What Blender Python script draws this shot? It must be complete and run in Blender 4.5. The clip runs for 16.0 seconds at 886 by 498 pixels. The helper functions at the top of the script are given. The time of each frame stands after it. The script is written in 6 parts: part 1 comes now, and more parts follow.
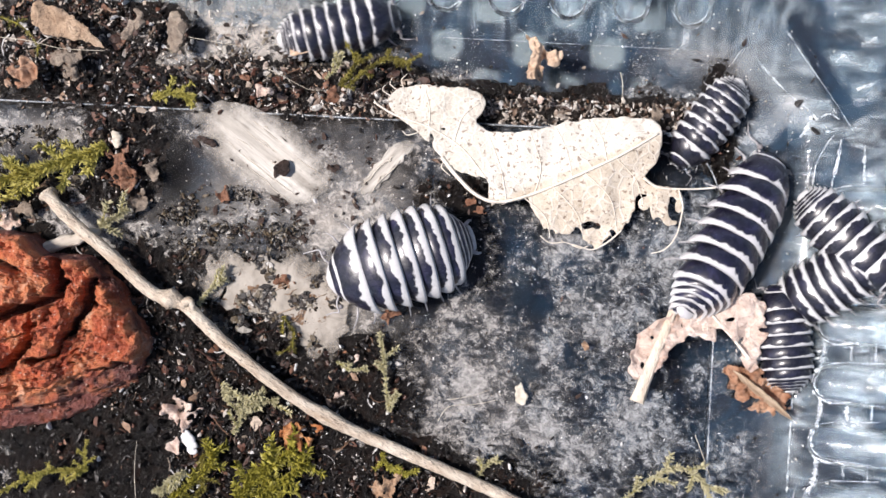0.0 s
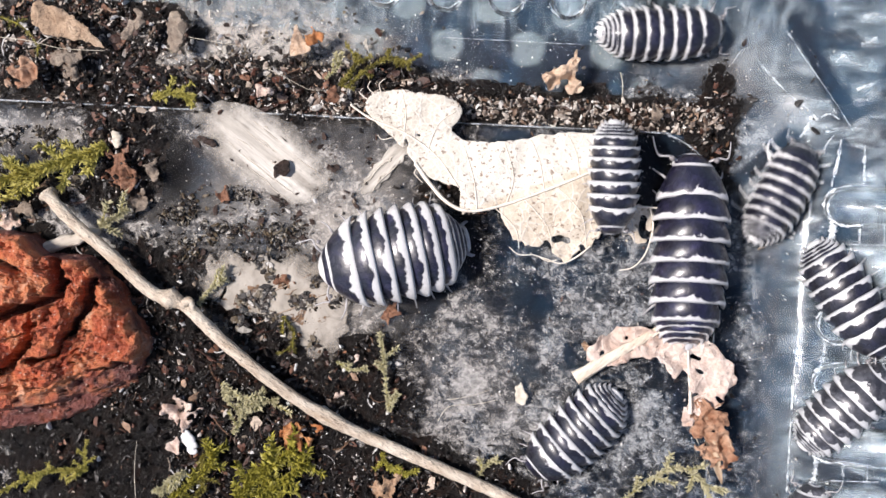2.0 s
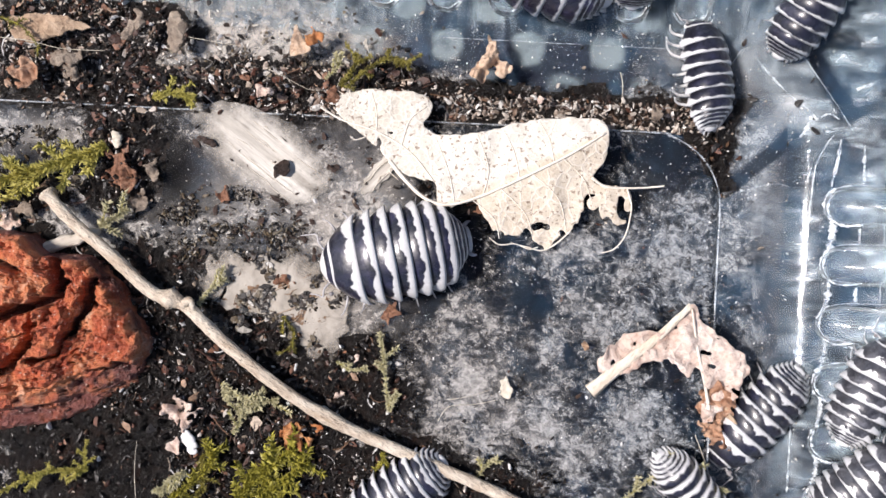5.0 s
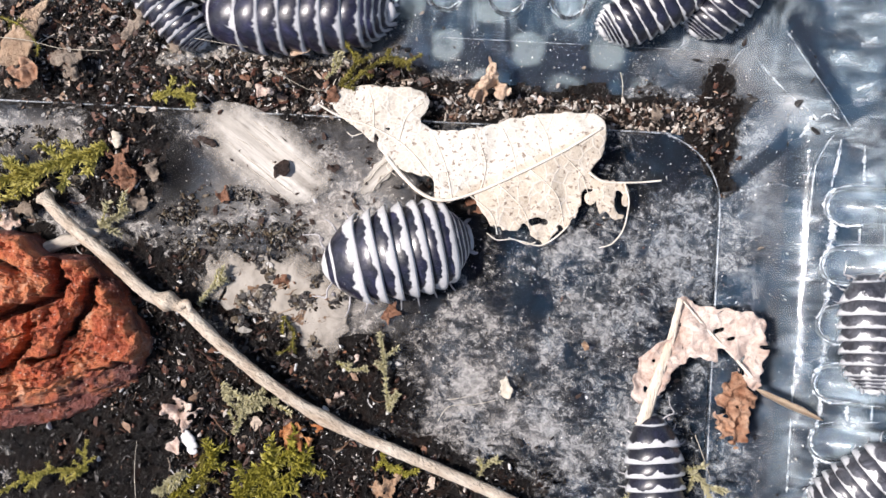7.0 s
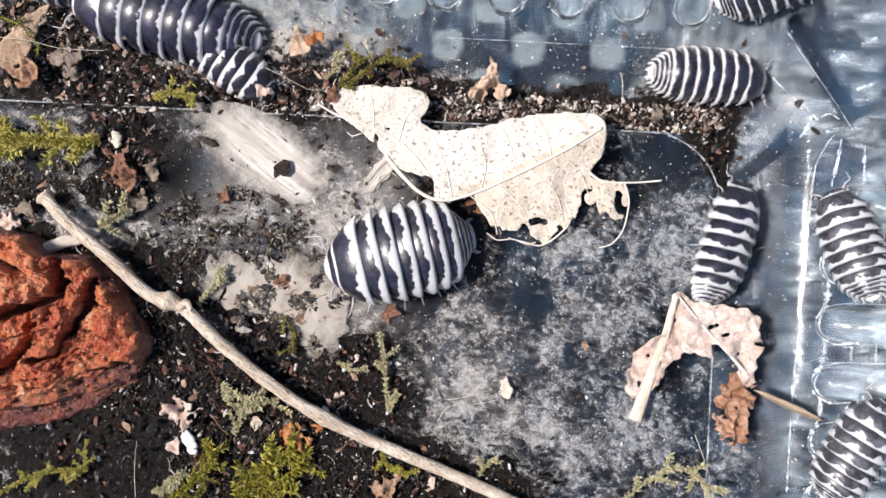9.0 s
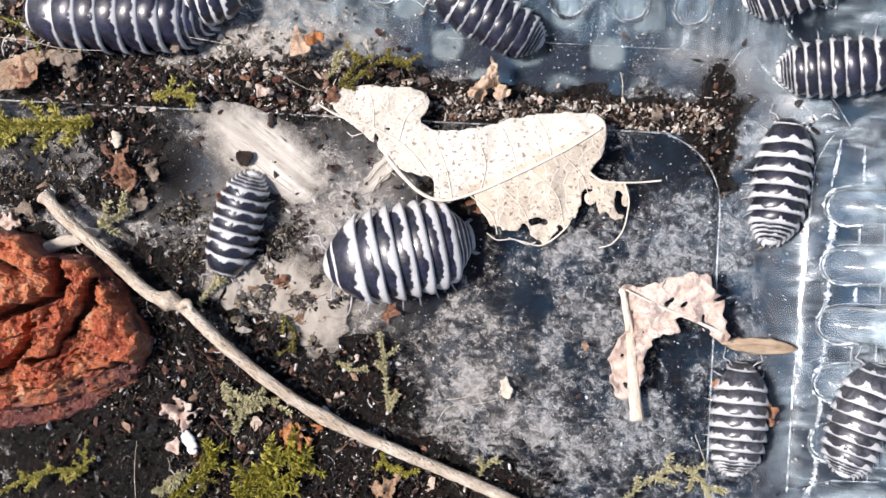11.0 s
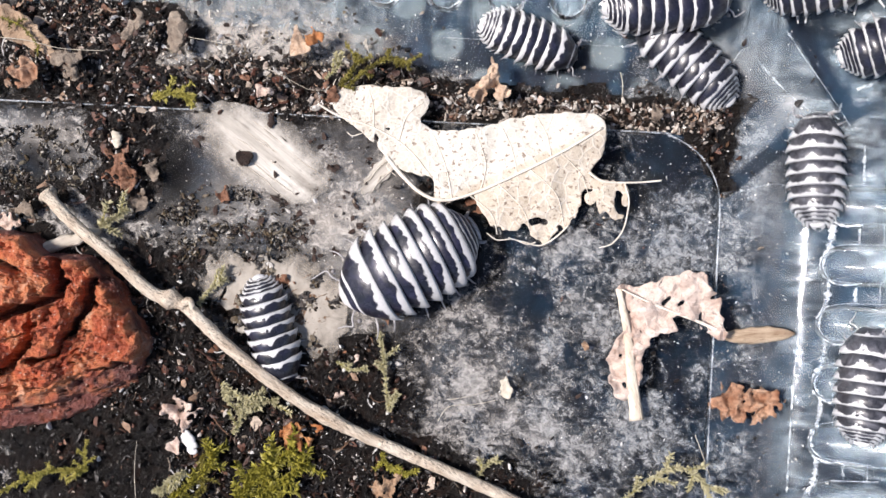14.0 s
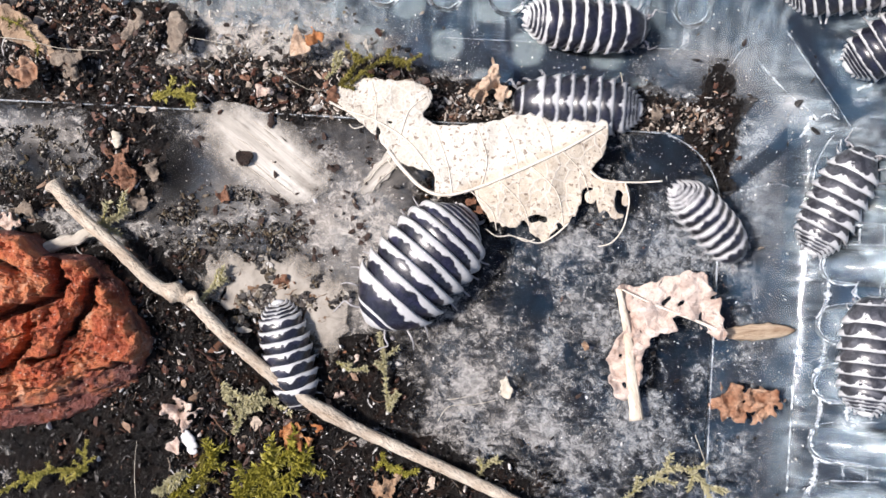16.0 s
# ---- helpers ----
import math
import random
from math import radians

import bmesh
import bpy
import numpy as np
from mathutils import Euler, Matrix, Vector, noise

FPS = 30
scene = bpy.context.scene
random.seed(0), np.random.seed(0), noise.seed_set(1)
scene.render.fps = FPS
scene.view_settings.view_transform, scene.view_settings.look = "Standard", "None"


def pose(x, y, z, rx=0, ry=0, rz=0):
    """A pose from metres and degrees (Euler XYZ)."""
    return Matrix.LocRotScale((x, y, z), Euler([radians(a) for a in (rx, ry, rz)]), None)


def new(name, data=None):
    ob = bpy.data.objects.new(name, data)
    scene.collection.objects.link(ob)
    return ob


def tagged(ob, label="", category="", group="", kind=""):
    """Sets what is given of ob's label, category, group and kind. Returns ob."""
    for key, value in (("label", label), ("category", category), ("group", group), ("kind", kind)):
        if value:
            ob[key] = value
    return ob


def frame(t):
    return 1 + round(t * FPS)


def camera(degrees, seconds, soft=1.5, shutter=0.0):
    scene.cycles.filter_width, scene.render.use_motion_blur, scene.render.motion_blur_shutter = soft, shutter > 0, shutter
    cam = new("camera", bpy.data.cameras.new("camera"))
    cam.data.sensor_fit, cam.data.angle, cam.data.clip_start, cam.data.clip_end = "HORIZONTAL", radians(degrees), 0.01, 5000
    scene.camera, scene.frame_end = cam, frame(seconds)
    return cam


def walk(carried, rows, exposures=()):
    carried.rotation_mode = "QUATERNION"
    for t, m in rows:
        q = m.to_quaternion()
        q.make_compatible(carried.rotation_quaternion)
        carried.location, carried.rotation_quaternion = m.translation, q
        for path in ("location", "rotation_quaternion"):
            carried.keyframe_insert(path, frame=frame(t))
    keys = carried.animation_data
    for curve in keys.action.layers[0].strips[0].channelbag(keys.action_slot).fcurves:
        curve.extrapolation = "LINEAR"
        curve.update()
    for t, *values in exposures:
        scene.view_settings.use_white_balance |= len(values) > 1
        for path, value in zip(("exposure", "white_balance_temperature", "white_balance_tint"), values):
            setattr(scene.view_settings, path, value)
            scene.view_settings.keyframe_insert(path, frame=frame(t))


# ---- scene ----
# A clear plastic tray with zebra woodlice, leaf litter, moss and soil, seen from straight above.
# Everything is drawn in millimetres (MM) and turned into metres as it is linked.
MM = 0.001
WALL_FOOT = 30.6
EYE = 84.0
cam = camera(50.03, 16.0, shutter=0.5)
walk(cam, [(0.0, pose(0, 0, EYE * MM)), (16.0, pose(0, 0, EYE * MM))], [(0.0, 0.40, 6680, 15.5), (16.0, 0.40, 6680, 15.5)])

# ---- world and sun ----
SUN_UP, SUN_FROM = 56, 178      # elevation, and the side the light comes from (degrees, anticlockwise from east)
world = bpy.data.worlds.new("sky")
scene.world = world
world.use_nodes = True
wn = world.node_tree
sky = wn.nodes.new("ShaderNodeTexSky")
sky.sky_type, sky.sun_disc = "NISHITA", False
sky.sun_elevation, sky.sun_rotation = radians(SUN_UP), radians(90 - SUN_FROM)
back = next(n for n in wn.nodes if n.type == "BACKGROUND")
back.inputs["Strength"].default_value = 0.085
wn.links.new(sky.outputs[0], back.inputs["Color"])
sun = new("sun", bpy.data.lights.new("sun", "SUN"))
sun.data.energy, sun.data.angle, sun.data.color = 4.3, radians(8), (1.0, 0.97, 0.935)
sun.rotation_euler = (radians(90 - SUN_UP), 0, radians(SUN_FROM + 90))


# ---- the tray's form ----
TURN = -2.9                                   # the tray lies slightly askew
PANEL_E, PANEL_N, PANEL_W, PANEL_S, PANEL_R = 24.3, 11.25, -58.0, -46.0, 6.5
WALL_E, WALL_N, WALL_C, WALL_W, WALL_S = WALL_FOOT, 18.8, 30.8, -66.0, -54.0
GUTTER, SLOPE, RIM = -1.4, 0.72, 12.1
CT, ST = math.cos(radians(TURN)), math.sin(radians(TURN))


def plan(u, v, z=0.0):
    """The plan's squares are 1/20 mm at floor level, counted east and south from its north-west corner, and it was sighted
    from the eye above the middle: what stands higher lies closer in. z in mm."""
    k = (EYE - z) / EYE
    return Vector(((u - 784) / 20 * k, (441 - v) / 20 * k, z))


def to_tray(x, y):
    return x * CT + y * ST, -x * ST + y * CT


def from_tray(a, b):
    return a * CT - b * ST, a * ST + b * CT


def ease(t):
    t = min(max(t, 0.0), 1.0)
    return t * t * (3 - 2 * t)


def outward(a, b):
    """How far outside the foot of the wall a place lies (mm), and which wall it is."""
    ways = ((a - WALL_E, "east"), (b - WALL_N, "north"), (0.7071 * (a + b) - WALL_C, "corner"), (WALL_W - a, "west"), (WALL_S - b, "south"))
    return max(ways)


def form(a, b):
    """Height of the tray's inner face, in its own axes."""
    mx, my = (PANEL_E + PANEL_W) / 2, (PANEL_N + PANEL_S) / 2
    qx, qy = abs(a - mx) - (PANEL_E - PANEL_W) / 2 + PANEL_R, abs(b - my) - (PANEL_N - PANEL_S) / 2 + PANEL_R
    out = math.hypot(max(qx, 0), max(qy, 0)) + min(max(qx, qy), 0) - PANEL_R
    z = GUTTER * ease((out + 0.25) / 0.7)
    d, _ = outward(a, b)
    if d > 0:
        z = GUTTER + SLOPE * (d * d / 4.4 if d < 2.2 else d - 1.1)
    return z


def ground(x, y):
    return form(*to_tray(x, y))


def on_tray(u, v, up=0.0):
    """The place on the tray's inner face that lies at (u, v) of the plan."""
    z = GUTTER
    for _ in range(12):
        p = plan(u, v, z)
        z = 0.5 * z + 0.5 * ground(p.x, p.y)
    p = plan(u, v, z)
    p.z = z + up
    return p


# ---- materials ----
class Nodes:
    """A small hand for node materials: coordinates come in millimetres."""

    def __init__(self, name):
        self.mat = bpy.data.materials.new(name)
        self.mat.use_nodes = True
        self.tree = self.mat.node_tree
        self.bsdf = next(n for n in self.tree.nodes if n.type == "BSDF_PRINCIPLED")
        self.out = next(n for n in self.tree.nodes if n.type == "OUTPUT_MATERIAL")
        tc = self.add("ShaderNodeTexCoord")
        scale = self.add("ShaderNodeVectorMath")
        scale.operation = "SCALE"
        scale.inputs["Scale"].default_value = 1000
        self.join(tc.outputs["Object"], scale.inputs[0])
        self.mm = scale.outputs[0]

    def add(self, kind):
        return self.tree.nodes.new(kind)

    def join(self, a, b):
        self.tree.links.new(a, b)

    def feed(self, socket, value):
        if isinstance(value, (int, float)):
            socket.default_value = value
        elif isinstance(value, tuple):
            socket.default_value = (*value, 1) if len(value) == 3 and socket.type == "RGBA" else value
        else:
            self.join(value, socket)

    def noise(self, scale, detail=4, rough=0.55, warp=0.0, at=None, stretch=None):
        n = self.add("ShaderNodeTexNoise")
        n.inputs["Scale"].default_value, n.inputs["Detail"].default_value = scale, detail
        n.inputs["Roughness"].default_value, n.inputs["Distortion"].default_value = rough, warp
        src = at or self.mm
        if stretch:
            m = self.add("ShaderNodeMapping")
            m.vector_type = "TEXTURE"
            m.inputs["Scale"].default_value = tuple(1 / k for k in stretch[:3])
            if len(stretch) > 3:
                m.inputs["Rotation"].default_value = (0, 0, radians(stretch[3]))
            self.join(src, m.inputs["Vector"])
            src = m.outputs[0]
        self.join(src, n.inputs["Vector"])
        return n.outputs["Fac"]

    def cells(self, scale, at=None):
        n = self.add("ShaderNodeTexVoronoi")
        n.inputs["Scale"].default_value = scale
        self.join(at or self.mm, n.inputs["Vector"])
        return n.outputs["Distance"]

    def ramp(self, fac, stops, smooth=False):
        r = self.add("ShaderNodeValToRGB")
        els = r.color_ramp.elements
        if smooth:
            r.color_ramp.interpolation = "EASE"
        while len(els) < len(stops):
            els.new(0.5)
        for e, (p, c) in zip(els, stops):
            e.position = p
            e.color = (c, c, c, 1) if isinstance(c, (int, float)) else (*c, 1)
        self.join(fac, r.inputs["Fac"])
        return r.outputs["Color"]

    def math(self, op, a, b=0.0, clamp=False):
        m = self.add("ShaderNodeMath")
        m.operation, m.use_clamp = op, clamp
        self.feed(m.inputs[0], a), self.feed(m.inputs[1], b)
        return m.outputs[0]

    def mix(self, fac, a, b, blend="MIX"):
        m = self.add("ShaderNodeMix")
        m.data_type, m.blend_type = "RGBA", blend
        self.feed(m.inputs["Factor"], fac), self.feed(m.inputs["A"], a), self.feed(m.inputs["B"], b)
        return m.outputs["Result"]

    def bump(self, height, strength, depth=0.3):
        b = self.add("ShaderNodeBump")
        b.inputs["Strength"].default_value, b.inputs["Distance"].default_value = strength, depth * MM
        self.join(height, b.inputs["Height"])
        self.join(b.outputs[0], self.bsdf.inputs["Normal"])
        return b.outputs[0]

    def soft(self, value, a, b):
        """0 below a, 1 above b, eased between."""
        m = self.add("ShaderNodeMapRange")
        m.interpolation_type = "SMOOTHSTEP"
        m.inputs["From Min"].default_value, m.inputs["From Max"].default_value = a, b
        self.feed(m.inputs["Value"], value)
        return m.outputs["Result"]

    def blob(self, cx, cy, rx, ry, gain, turn=0.0):
        """A soft round patch on the plan (mm)."""
        x, y, _ = self.split(self.mm)
        co, si = math.cos(radians(turn)), math.sin(radians(turn))
        px, py = self.math("SUBTRACT", x, cx), self.math("SUBTRACT", y, cy)
        dx = self.math("ADD", self.math("MULTIPLY", px, co / rx), self.math("MULTIPLY", py, si / rx))
        dy = self.math("ADD", self.math("MULTIPLY", px, -si / ry), self.math("MULTIPLY", py, co / ry))
        q = self.math("ADD", self.math("MULTIPLY", dx, dx), self.math("MULTIPLY", dy, dy))
        return self.math("MULTIPLY", self.math("POWER", 2.718, self.math("MULTIPLY", q, -1.0)), gain)

    def strip(self, p, q, width, gain=1.0, edge=0.2):
        """A band of that width (mm) on the right of the line from p to q."""
        x, y, _ = self.split(self.mm)
        d = (q - p).xy
        ln = d.length
        d = d / ln
        px, py = self.math("SUBTRACT", x, p.x), self.math("SUBTRACT", y, p.y)
        along = self.math("ADD", self.math("MULTIPLY", px, d.x), self.math("MULTIPLY", py, d.y))
        over = self.math("ADD", self.math("MULTIPLY", px, d.y), self.math("MULTIPLY", py, -d.x))
        wob = self.math("MULTIPLY", self.math("SUBTRACT", self.noise(0.7, 3), 0.5), 1.1)
        far = self.math("ADD", over, wob)
        m = self.math("MULTIPLY", self.soft(along, -0.3, 0.5), self.math("SUBTRACT", 1.0, self.soft(self.math("ADD", along, wob), ln - 0.5, ln + 0.3)))
        m = self.math("MULTIPLY", m, self.math("MULTIPLY", self.soft(over, 0, edge), self.math("SUBTRACT", 1.0, self.soft(far, width - 0.5, width + 0.3))))
        return self.math("MULTIPLY", m, gain)

    def total(self, parts):
        out = parts[0]
        for p in parts[1:]:
            out = self.math("ADD", out, p)
        return out

    def island(self):
        return self.add("ShaderNodeNewGeometry").outputs["Random Per Island"]

    def own(self):
        return self.add("ShaderNodeObjectInfo").outputs["Random"]

    def split(self, vec):
        s = self.add("ShaderNodeSeparateXYZ")
        self.join(vec, s.inputs[0])
        return s.outputs

    def done(self, color, rough=0.6, **more):
        self.feed(self.bsdf.inputs["Base Color"], color)
        self.feed(self.bsdf.inputs["Roughness"], rough)
        for key, value in more.items():
            self.feed(self.bsdf.inputs[key.replace("_", " ")], value)
        return self.mat


def shell_material(name, start, dark, white, jag=1.0, teeth=0.0, middle=0.0, side=0.0, rim=0.55, sheen=(0.011, 0.011, 0.024), front=0.11):
    """Woodlouse shell: dark glossy plates, each with a ragged white hind margin. UV: u from front to hind edge, v across.
    teeth, middle, side: how far the white runs forward in points, along the back and along the flanks."""
    n = Nodes(name)
    uv = n.add("ShaderNodeUVMap")
    u, v, _ = n.split(uv.outputs[0])
    away = n.add("ShaderNodeVectorMath")
    n.join(n.mm, away.inputs[0])
    n.join(n.math("MULTIPLY", n.own(), 60.0), away.inputs[1])
    at = away.outputs[0]
    rag = n.noise(0.60, 2, 0.5, at=at)
    fine = n.noise(2.4, 3, 0.6, at=at)
    av = n.math("ABSOLUTE", v)
    edges = [u, n.math("MULTIPLY", n.math("SUBTRACT", rag, 0.5), 0.85 * jag), n.math("MULTIPLY", n.math("SUBTRACT", fine, 0.5), 0.26 * jag), n.math("MULTIPLY", n.math("POWER", av, 5.0), rim)]
    if teeth:
        wave = n.math("ABSOLUTE", n.math("SUBTRACT", n.math("FRACT", n.math("ADD", n.math("MULTIPLY", v, 3.2), n.math("MULTIPLY", rag, 1.3))), 0.5))
        edges.append(n.math("MULTIPLY", n.math("SUBTRACT", wave, 0.25), 2 * teeth))
    if middle:
        edges.append(n.math("MULTIPLY", n.math("SUBTRACT", 1.0, n.soft(n.math("ADD", av, n.math("MULTIPLY", n.math("SUBTRACT", fine, 0.5), 0.25)), 0.05, 0.15)), n.math("MULTIPLY", n.ramp(fine, [(0.36, 0.35), (0.6, 1.0)]), middle)))
    if side:
        flank = n.math("ABSOLUTE", n.math("SUBTRACT", av, 0.56))
        edges.append(n.math("MULTIPLY", n.math("SUBTRACT", 1.0, n.soft(flank, 0.05, 0.16)), side))
    edge = n.total(edges)
    band = n.ramp(edge, [(start - 0.03, 0), (start + 0.03, 1)])
    # the foremost edge is white too
    band = n.math("MAXIMUM", band, n.ramp(n.math("ADD", u, n.math("MULTIPLY", rag, 0.1)), [(front, 1), (front + 0.03, 0)]))
    lip = n.ramp(u, [(0.95, 0), (0.98, 1)])
    # violet-grey sheen painted in blots on the dark shell
    blot = n.ramp(n.noise(0.8, 3, 0.5, 0.5, at=at), [(0.42, dark), (0.68, sheen)])
    pale = n.mix(n.noise(3.0, 4), white, tuple(c * 0.76 for c in white))
    # soft grey highlights painted over the middle of each plate
    painted_gloss = n.math("MULTIPLY", n.ramp(n.noise(0.55, 5, 0.65, 0.6, at=at), [(0.50, 0), (0.68, 0.55)]), n.ramp(u, [(0.15, 0), (0.42, 1), (0.70, 1), (0.9, 0.2)]))
    blot = n.mix(painted_gloss, blot, tuple(c * 3.2 for c in sheen))
    col = n.mix(band, blot, pale)
    col = n.mix(n.math("MULTIPLY", lip, 0.5), col, (0.34, 0.33, 0.33))
    n.bump(n.total([n.math("MULTIPLY", n.noise(4.0, 4), 0.35), n.noise(0.9, 3, at=at)]), 0.30, 0.16)
    return n.done(col, n.ramp(fine, [(0.3, 0.34), (0.75, 0.48)]), Specular_IOR_Level=0.5, Coat_Weight=0.75, Coat_Roughness=n.ramp(n.noise(1.3, 3, 0.6, at=at), [(0.38, 0.15), (0.62, 0.36)]), Coat_IOR=1.5)


def plain_material(name, a, b, scale=1.5, rough=0.7, bump=0.3, stretch=None, depth=0.15, spec=0.4, c=None):
    n = Nodes(name)
    big = n.noise(scale, 5, 0.6, 0.3, stretch=stretch)
    small = n.noise(scale * 6, 4, 0.6, stretch=stretch)
    col = n.ramp(big, [(0.3, a), (0.68, b)])
    col = n.mix(n.ramp(small, [(0.55, 0), (0.75, 0.8)]), col, c or tuple(x * 0.55 for x in a))
    n.bump(small, bump, depth)
    return n.done(col, rough, Specular_IOR_Level=spec)


def rock_material():
    n = Nodes("rust_red_rock")
    big = n.noise(0.30, 6, 0.65, 0.6)
    mid = n.noise(1.1, 6, 0.7)
    grit = n.cells(1.7)
    pit = n.noise(2.6, 5, 0.7)
    col = n.ramp(big, [(0.32, (0.34, 0.058, 0.025)), (0.44, (0.60, 0.135, 0.055)), (0.56, (0.76, 0.27, 0.115)), (0.68, (0.78, 0.46, 0.31))])
    col = n.mix(n.ramp(mid, [(0.56, 0), (0.72, 0.5)]), col, (0.38, 0.060, 0.022))
    col = n.mix(n.ramp(pit, [(0.30, 0.5), (0.40, 0)]), col, (0.22, 0.035, 0.014))
    # the colour turns to a darker mauve on the lower layers
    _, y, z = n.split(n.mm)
    low_mauve = n.math("MULTIPLY", n.soft(n.math("MULTIPLY", z, -1.0), -3.4, -2.2), n.ramp(n.noise(0.5, 3), [(0.36, 0.45), (0.52, 1.0)]))
    col = n.mix(low_mauve, col, n.ramp(mid, [(0.4, (0.10, 0.026, 0.020)), (0.62, (0.27, 0.10, 0.08))]))
    # pale grains; the rock's sparkle is painted in with the same bright spots
    col = n.mix(n.ramp(grit, [(0.09, 1), (0.16, 0)]), col, (0.90, 0.70, 0.58))
    n.bump(n.total([mid, n.math("MULTIPLY", n.noise(3.4, 6, 0.7), 0.8), n.math("MULTIPLY", n.cells(2.6), 0.5)]), 0.8, 0.9)
    return n.done(col, n.ramp(mid, [(0.3, 0.24), (0.7, 0.6)]), Specular_IOR_Level=0.6)


def leaf_material():
    n = Nodes("bleached_leaf")
    big = n.noise(0.22, 3)
    pits = n.noise(2.6, 3, 0.55)
    net = n.add("ShaderNodeTexVoronoi")
    net.feature = "DISTANCE_TO_EDGE"
    net.inputs["Scale"].default_value = 0.85
    n.join(n.mm, net.inputs["Vector"])
    fine = n.add("ShaderNodeTexVoronoi")
    fine.feature = "DISTANCE_TO_EDGE"
    fine.inputs["Scale"].default_value = 2.4
    n.join(n.mm, fine.inputs["Vector"])
    veins = n.ramp(net.outputs["Distance"], [(0.02, 1), (0.08, 0)])
    mesh = n.ramp(fine.outputs["Distance"], [(0.02, 1), (0.10, 0)])
    # the half below the midrib is browner
    x, y, _ = n.split(n.mm)
    below = n.math("SUBTRACT", n.math("MULTIPLY", n.math("SUBTRACT", x, 1.4), 0.45), n.math("ADD", y, 8.4))
    half = n.ramp(n.math("MULTIPLY", n.math("ADD", below, 1.0), 0.5), [(0.45, 0), (0.62, 1)])
    col = n.ramp(big, [(0.35, (0.53, 0.49, 0.41)), (0.6, (0.63, 0.59, 0.51))])
    col = n.mix(half, col, n.ramp(big, [(0.35, (0.46, 0.38, 0.28)), (0.62, (0.61, 0.53, 0.42))]))
    col = n.mix(n.math("MULTIPLY", mesh, 0.25), col, (0.84, 0.79, 0.72))
    col = n.mix(n.math("MULTIPLY", veins, 0.30), col, (0.84, 0.79, 0.72))
    # the narrow lobe is worn down to its fibres
    lobe = n.math("MULTIPLY", n.math("SUBTRACT", -0.5, x), 0.6, True)
    cell = n.math("MULTIPLY", n.ramp(fine.outputs["Distance"], [(0.10, 0), (0.2, 1)]), n.ramp(n.noise(0.8, 3), [(0.38, 0), (0.52, 1)]))
    col = n.mix(n.math("MULTIPLY", n.math("MULTIPLY", lobe, cell), 0.20), col, (0.30, 0.25, 0.21))
    speck = n.math("MULTIPLY", n.ramp(pits, [(0.57, 0), (0.65, 1)]), n.ramp(n.noise(0.35, 3), [(0.36, 0), (0.50, 1)]))
    col = n.mix(n.math("MULTIPLY", speck, 0.85), col, (0.20, 0.14, 0.10))
    col = n.mix(n.ramp(n.noise(2.2, 5, 0.7), [(0.56, 0), (0.8, 0.5)]), col, (0.42, 0.32, 0.23))
    n.bump(n.math("ADD", veins, n.math("ADD", n.math("MULTIPLY", mesh, 0.3), n.math("MULTIPLY", n.noise(1.4, 5), 2.0))), 0.28, 0.15)
    return n.done(col, 0.65, Specular_IOR_Level=0.3)


def glass_under(n, tint, rough, ior):
    b = n.bsdf
    n.feed(b.inputs["Base Color"], tint)
    b.inputs["Transmission Weight"].default_value, b.inputs["Roughness"].default_value, b.inputs["IOR"].default_value = 1.0, rough, ior


def filmed(n, fac, tone, rough=0.6):
    """Lays a film of that colour over the glass, as thick as fac says."""
    film = n.add("ShaderNodeBsdfPrincipled")
    n.feed(film.inputs["Base Color"], tone)
    film.inputs["Roughness"].default_value = rough
    mix = n.add("ShaderNodeMixShader")
    n.feed(mix.inputs[0], fac)
    n.join(n.bsdf.outputs[0], mix.inputs[1])
    n.join(film.outputs[0], mix.inputs[2])
    n.join(mix.outputs[0], n.out.inputs["Surface"])
    return n.mat


def foot_distance(n):
    """How far outside the foot of the walls a place lies (mm)."""
    x, y, _ = n.split(n.mm)
    a = n.math("ADD", n.math("MULTIPLY", x, CT), n.math("MULTIPLY", y, ST))
    b = n.math("ADD", n.math("MULTIPLY", x, -ST), n.math("MULTIPLY", y, CT))
    d = n.math("MAXIMUM", n.math("SUBTRACT", a, WALL_E), n.math("SUBTRACT", b, WALL_N))
    return n.math("MAXIMUM", d, n.math("SUBTRACT", n.math("MULTIPLY", n.math("ADD", a, b), 0.7071), WALL_C))


def smears(n):
    """Milky smears that run from the floor up the walls: in the corner, and brownish along the north side. Returns both."""
    lace = n.ramp(n.noise(0.45, 6, 0.7, 1.2), [(0.32, 0.30), (0.6, 1.0)])
    pale = n.total([n.blob(*p) for p in ((28.6, 9.2, 3.4, 1.5, 0.42, 58), (27.5, 16.8, 5.0, 2.8, 0.32, -35), (22.5, 17.6, 3.0, 2.0, 0.22), (31.5, 12.5, 2.0, 1.4, 0.4, -55), (28.8, 3.0, 2.4, 3.0, 0.16), (30.5, -3, 1.6, 8.0, 0.14), (30.0, -17, 1.4, 6.0, 0.14))])
    brown = n.total([n.blob(*p) for p in ((-18, 19.4, 7.0, 4.4, 0.62), (-29, 19.8, 8, 4.8, 0.46), (-10, 19.0, 5.0, 3.4, 0.36))])
    return n.math("MULTIPLY", pale, lace), n.math("MULTIPLY", brown, n.ramp(n.noise(0.9, 7, 0.75, 0.8), [(0.40, 0.15), (0.58, 1.0)]))


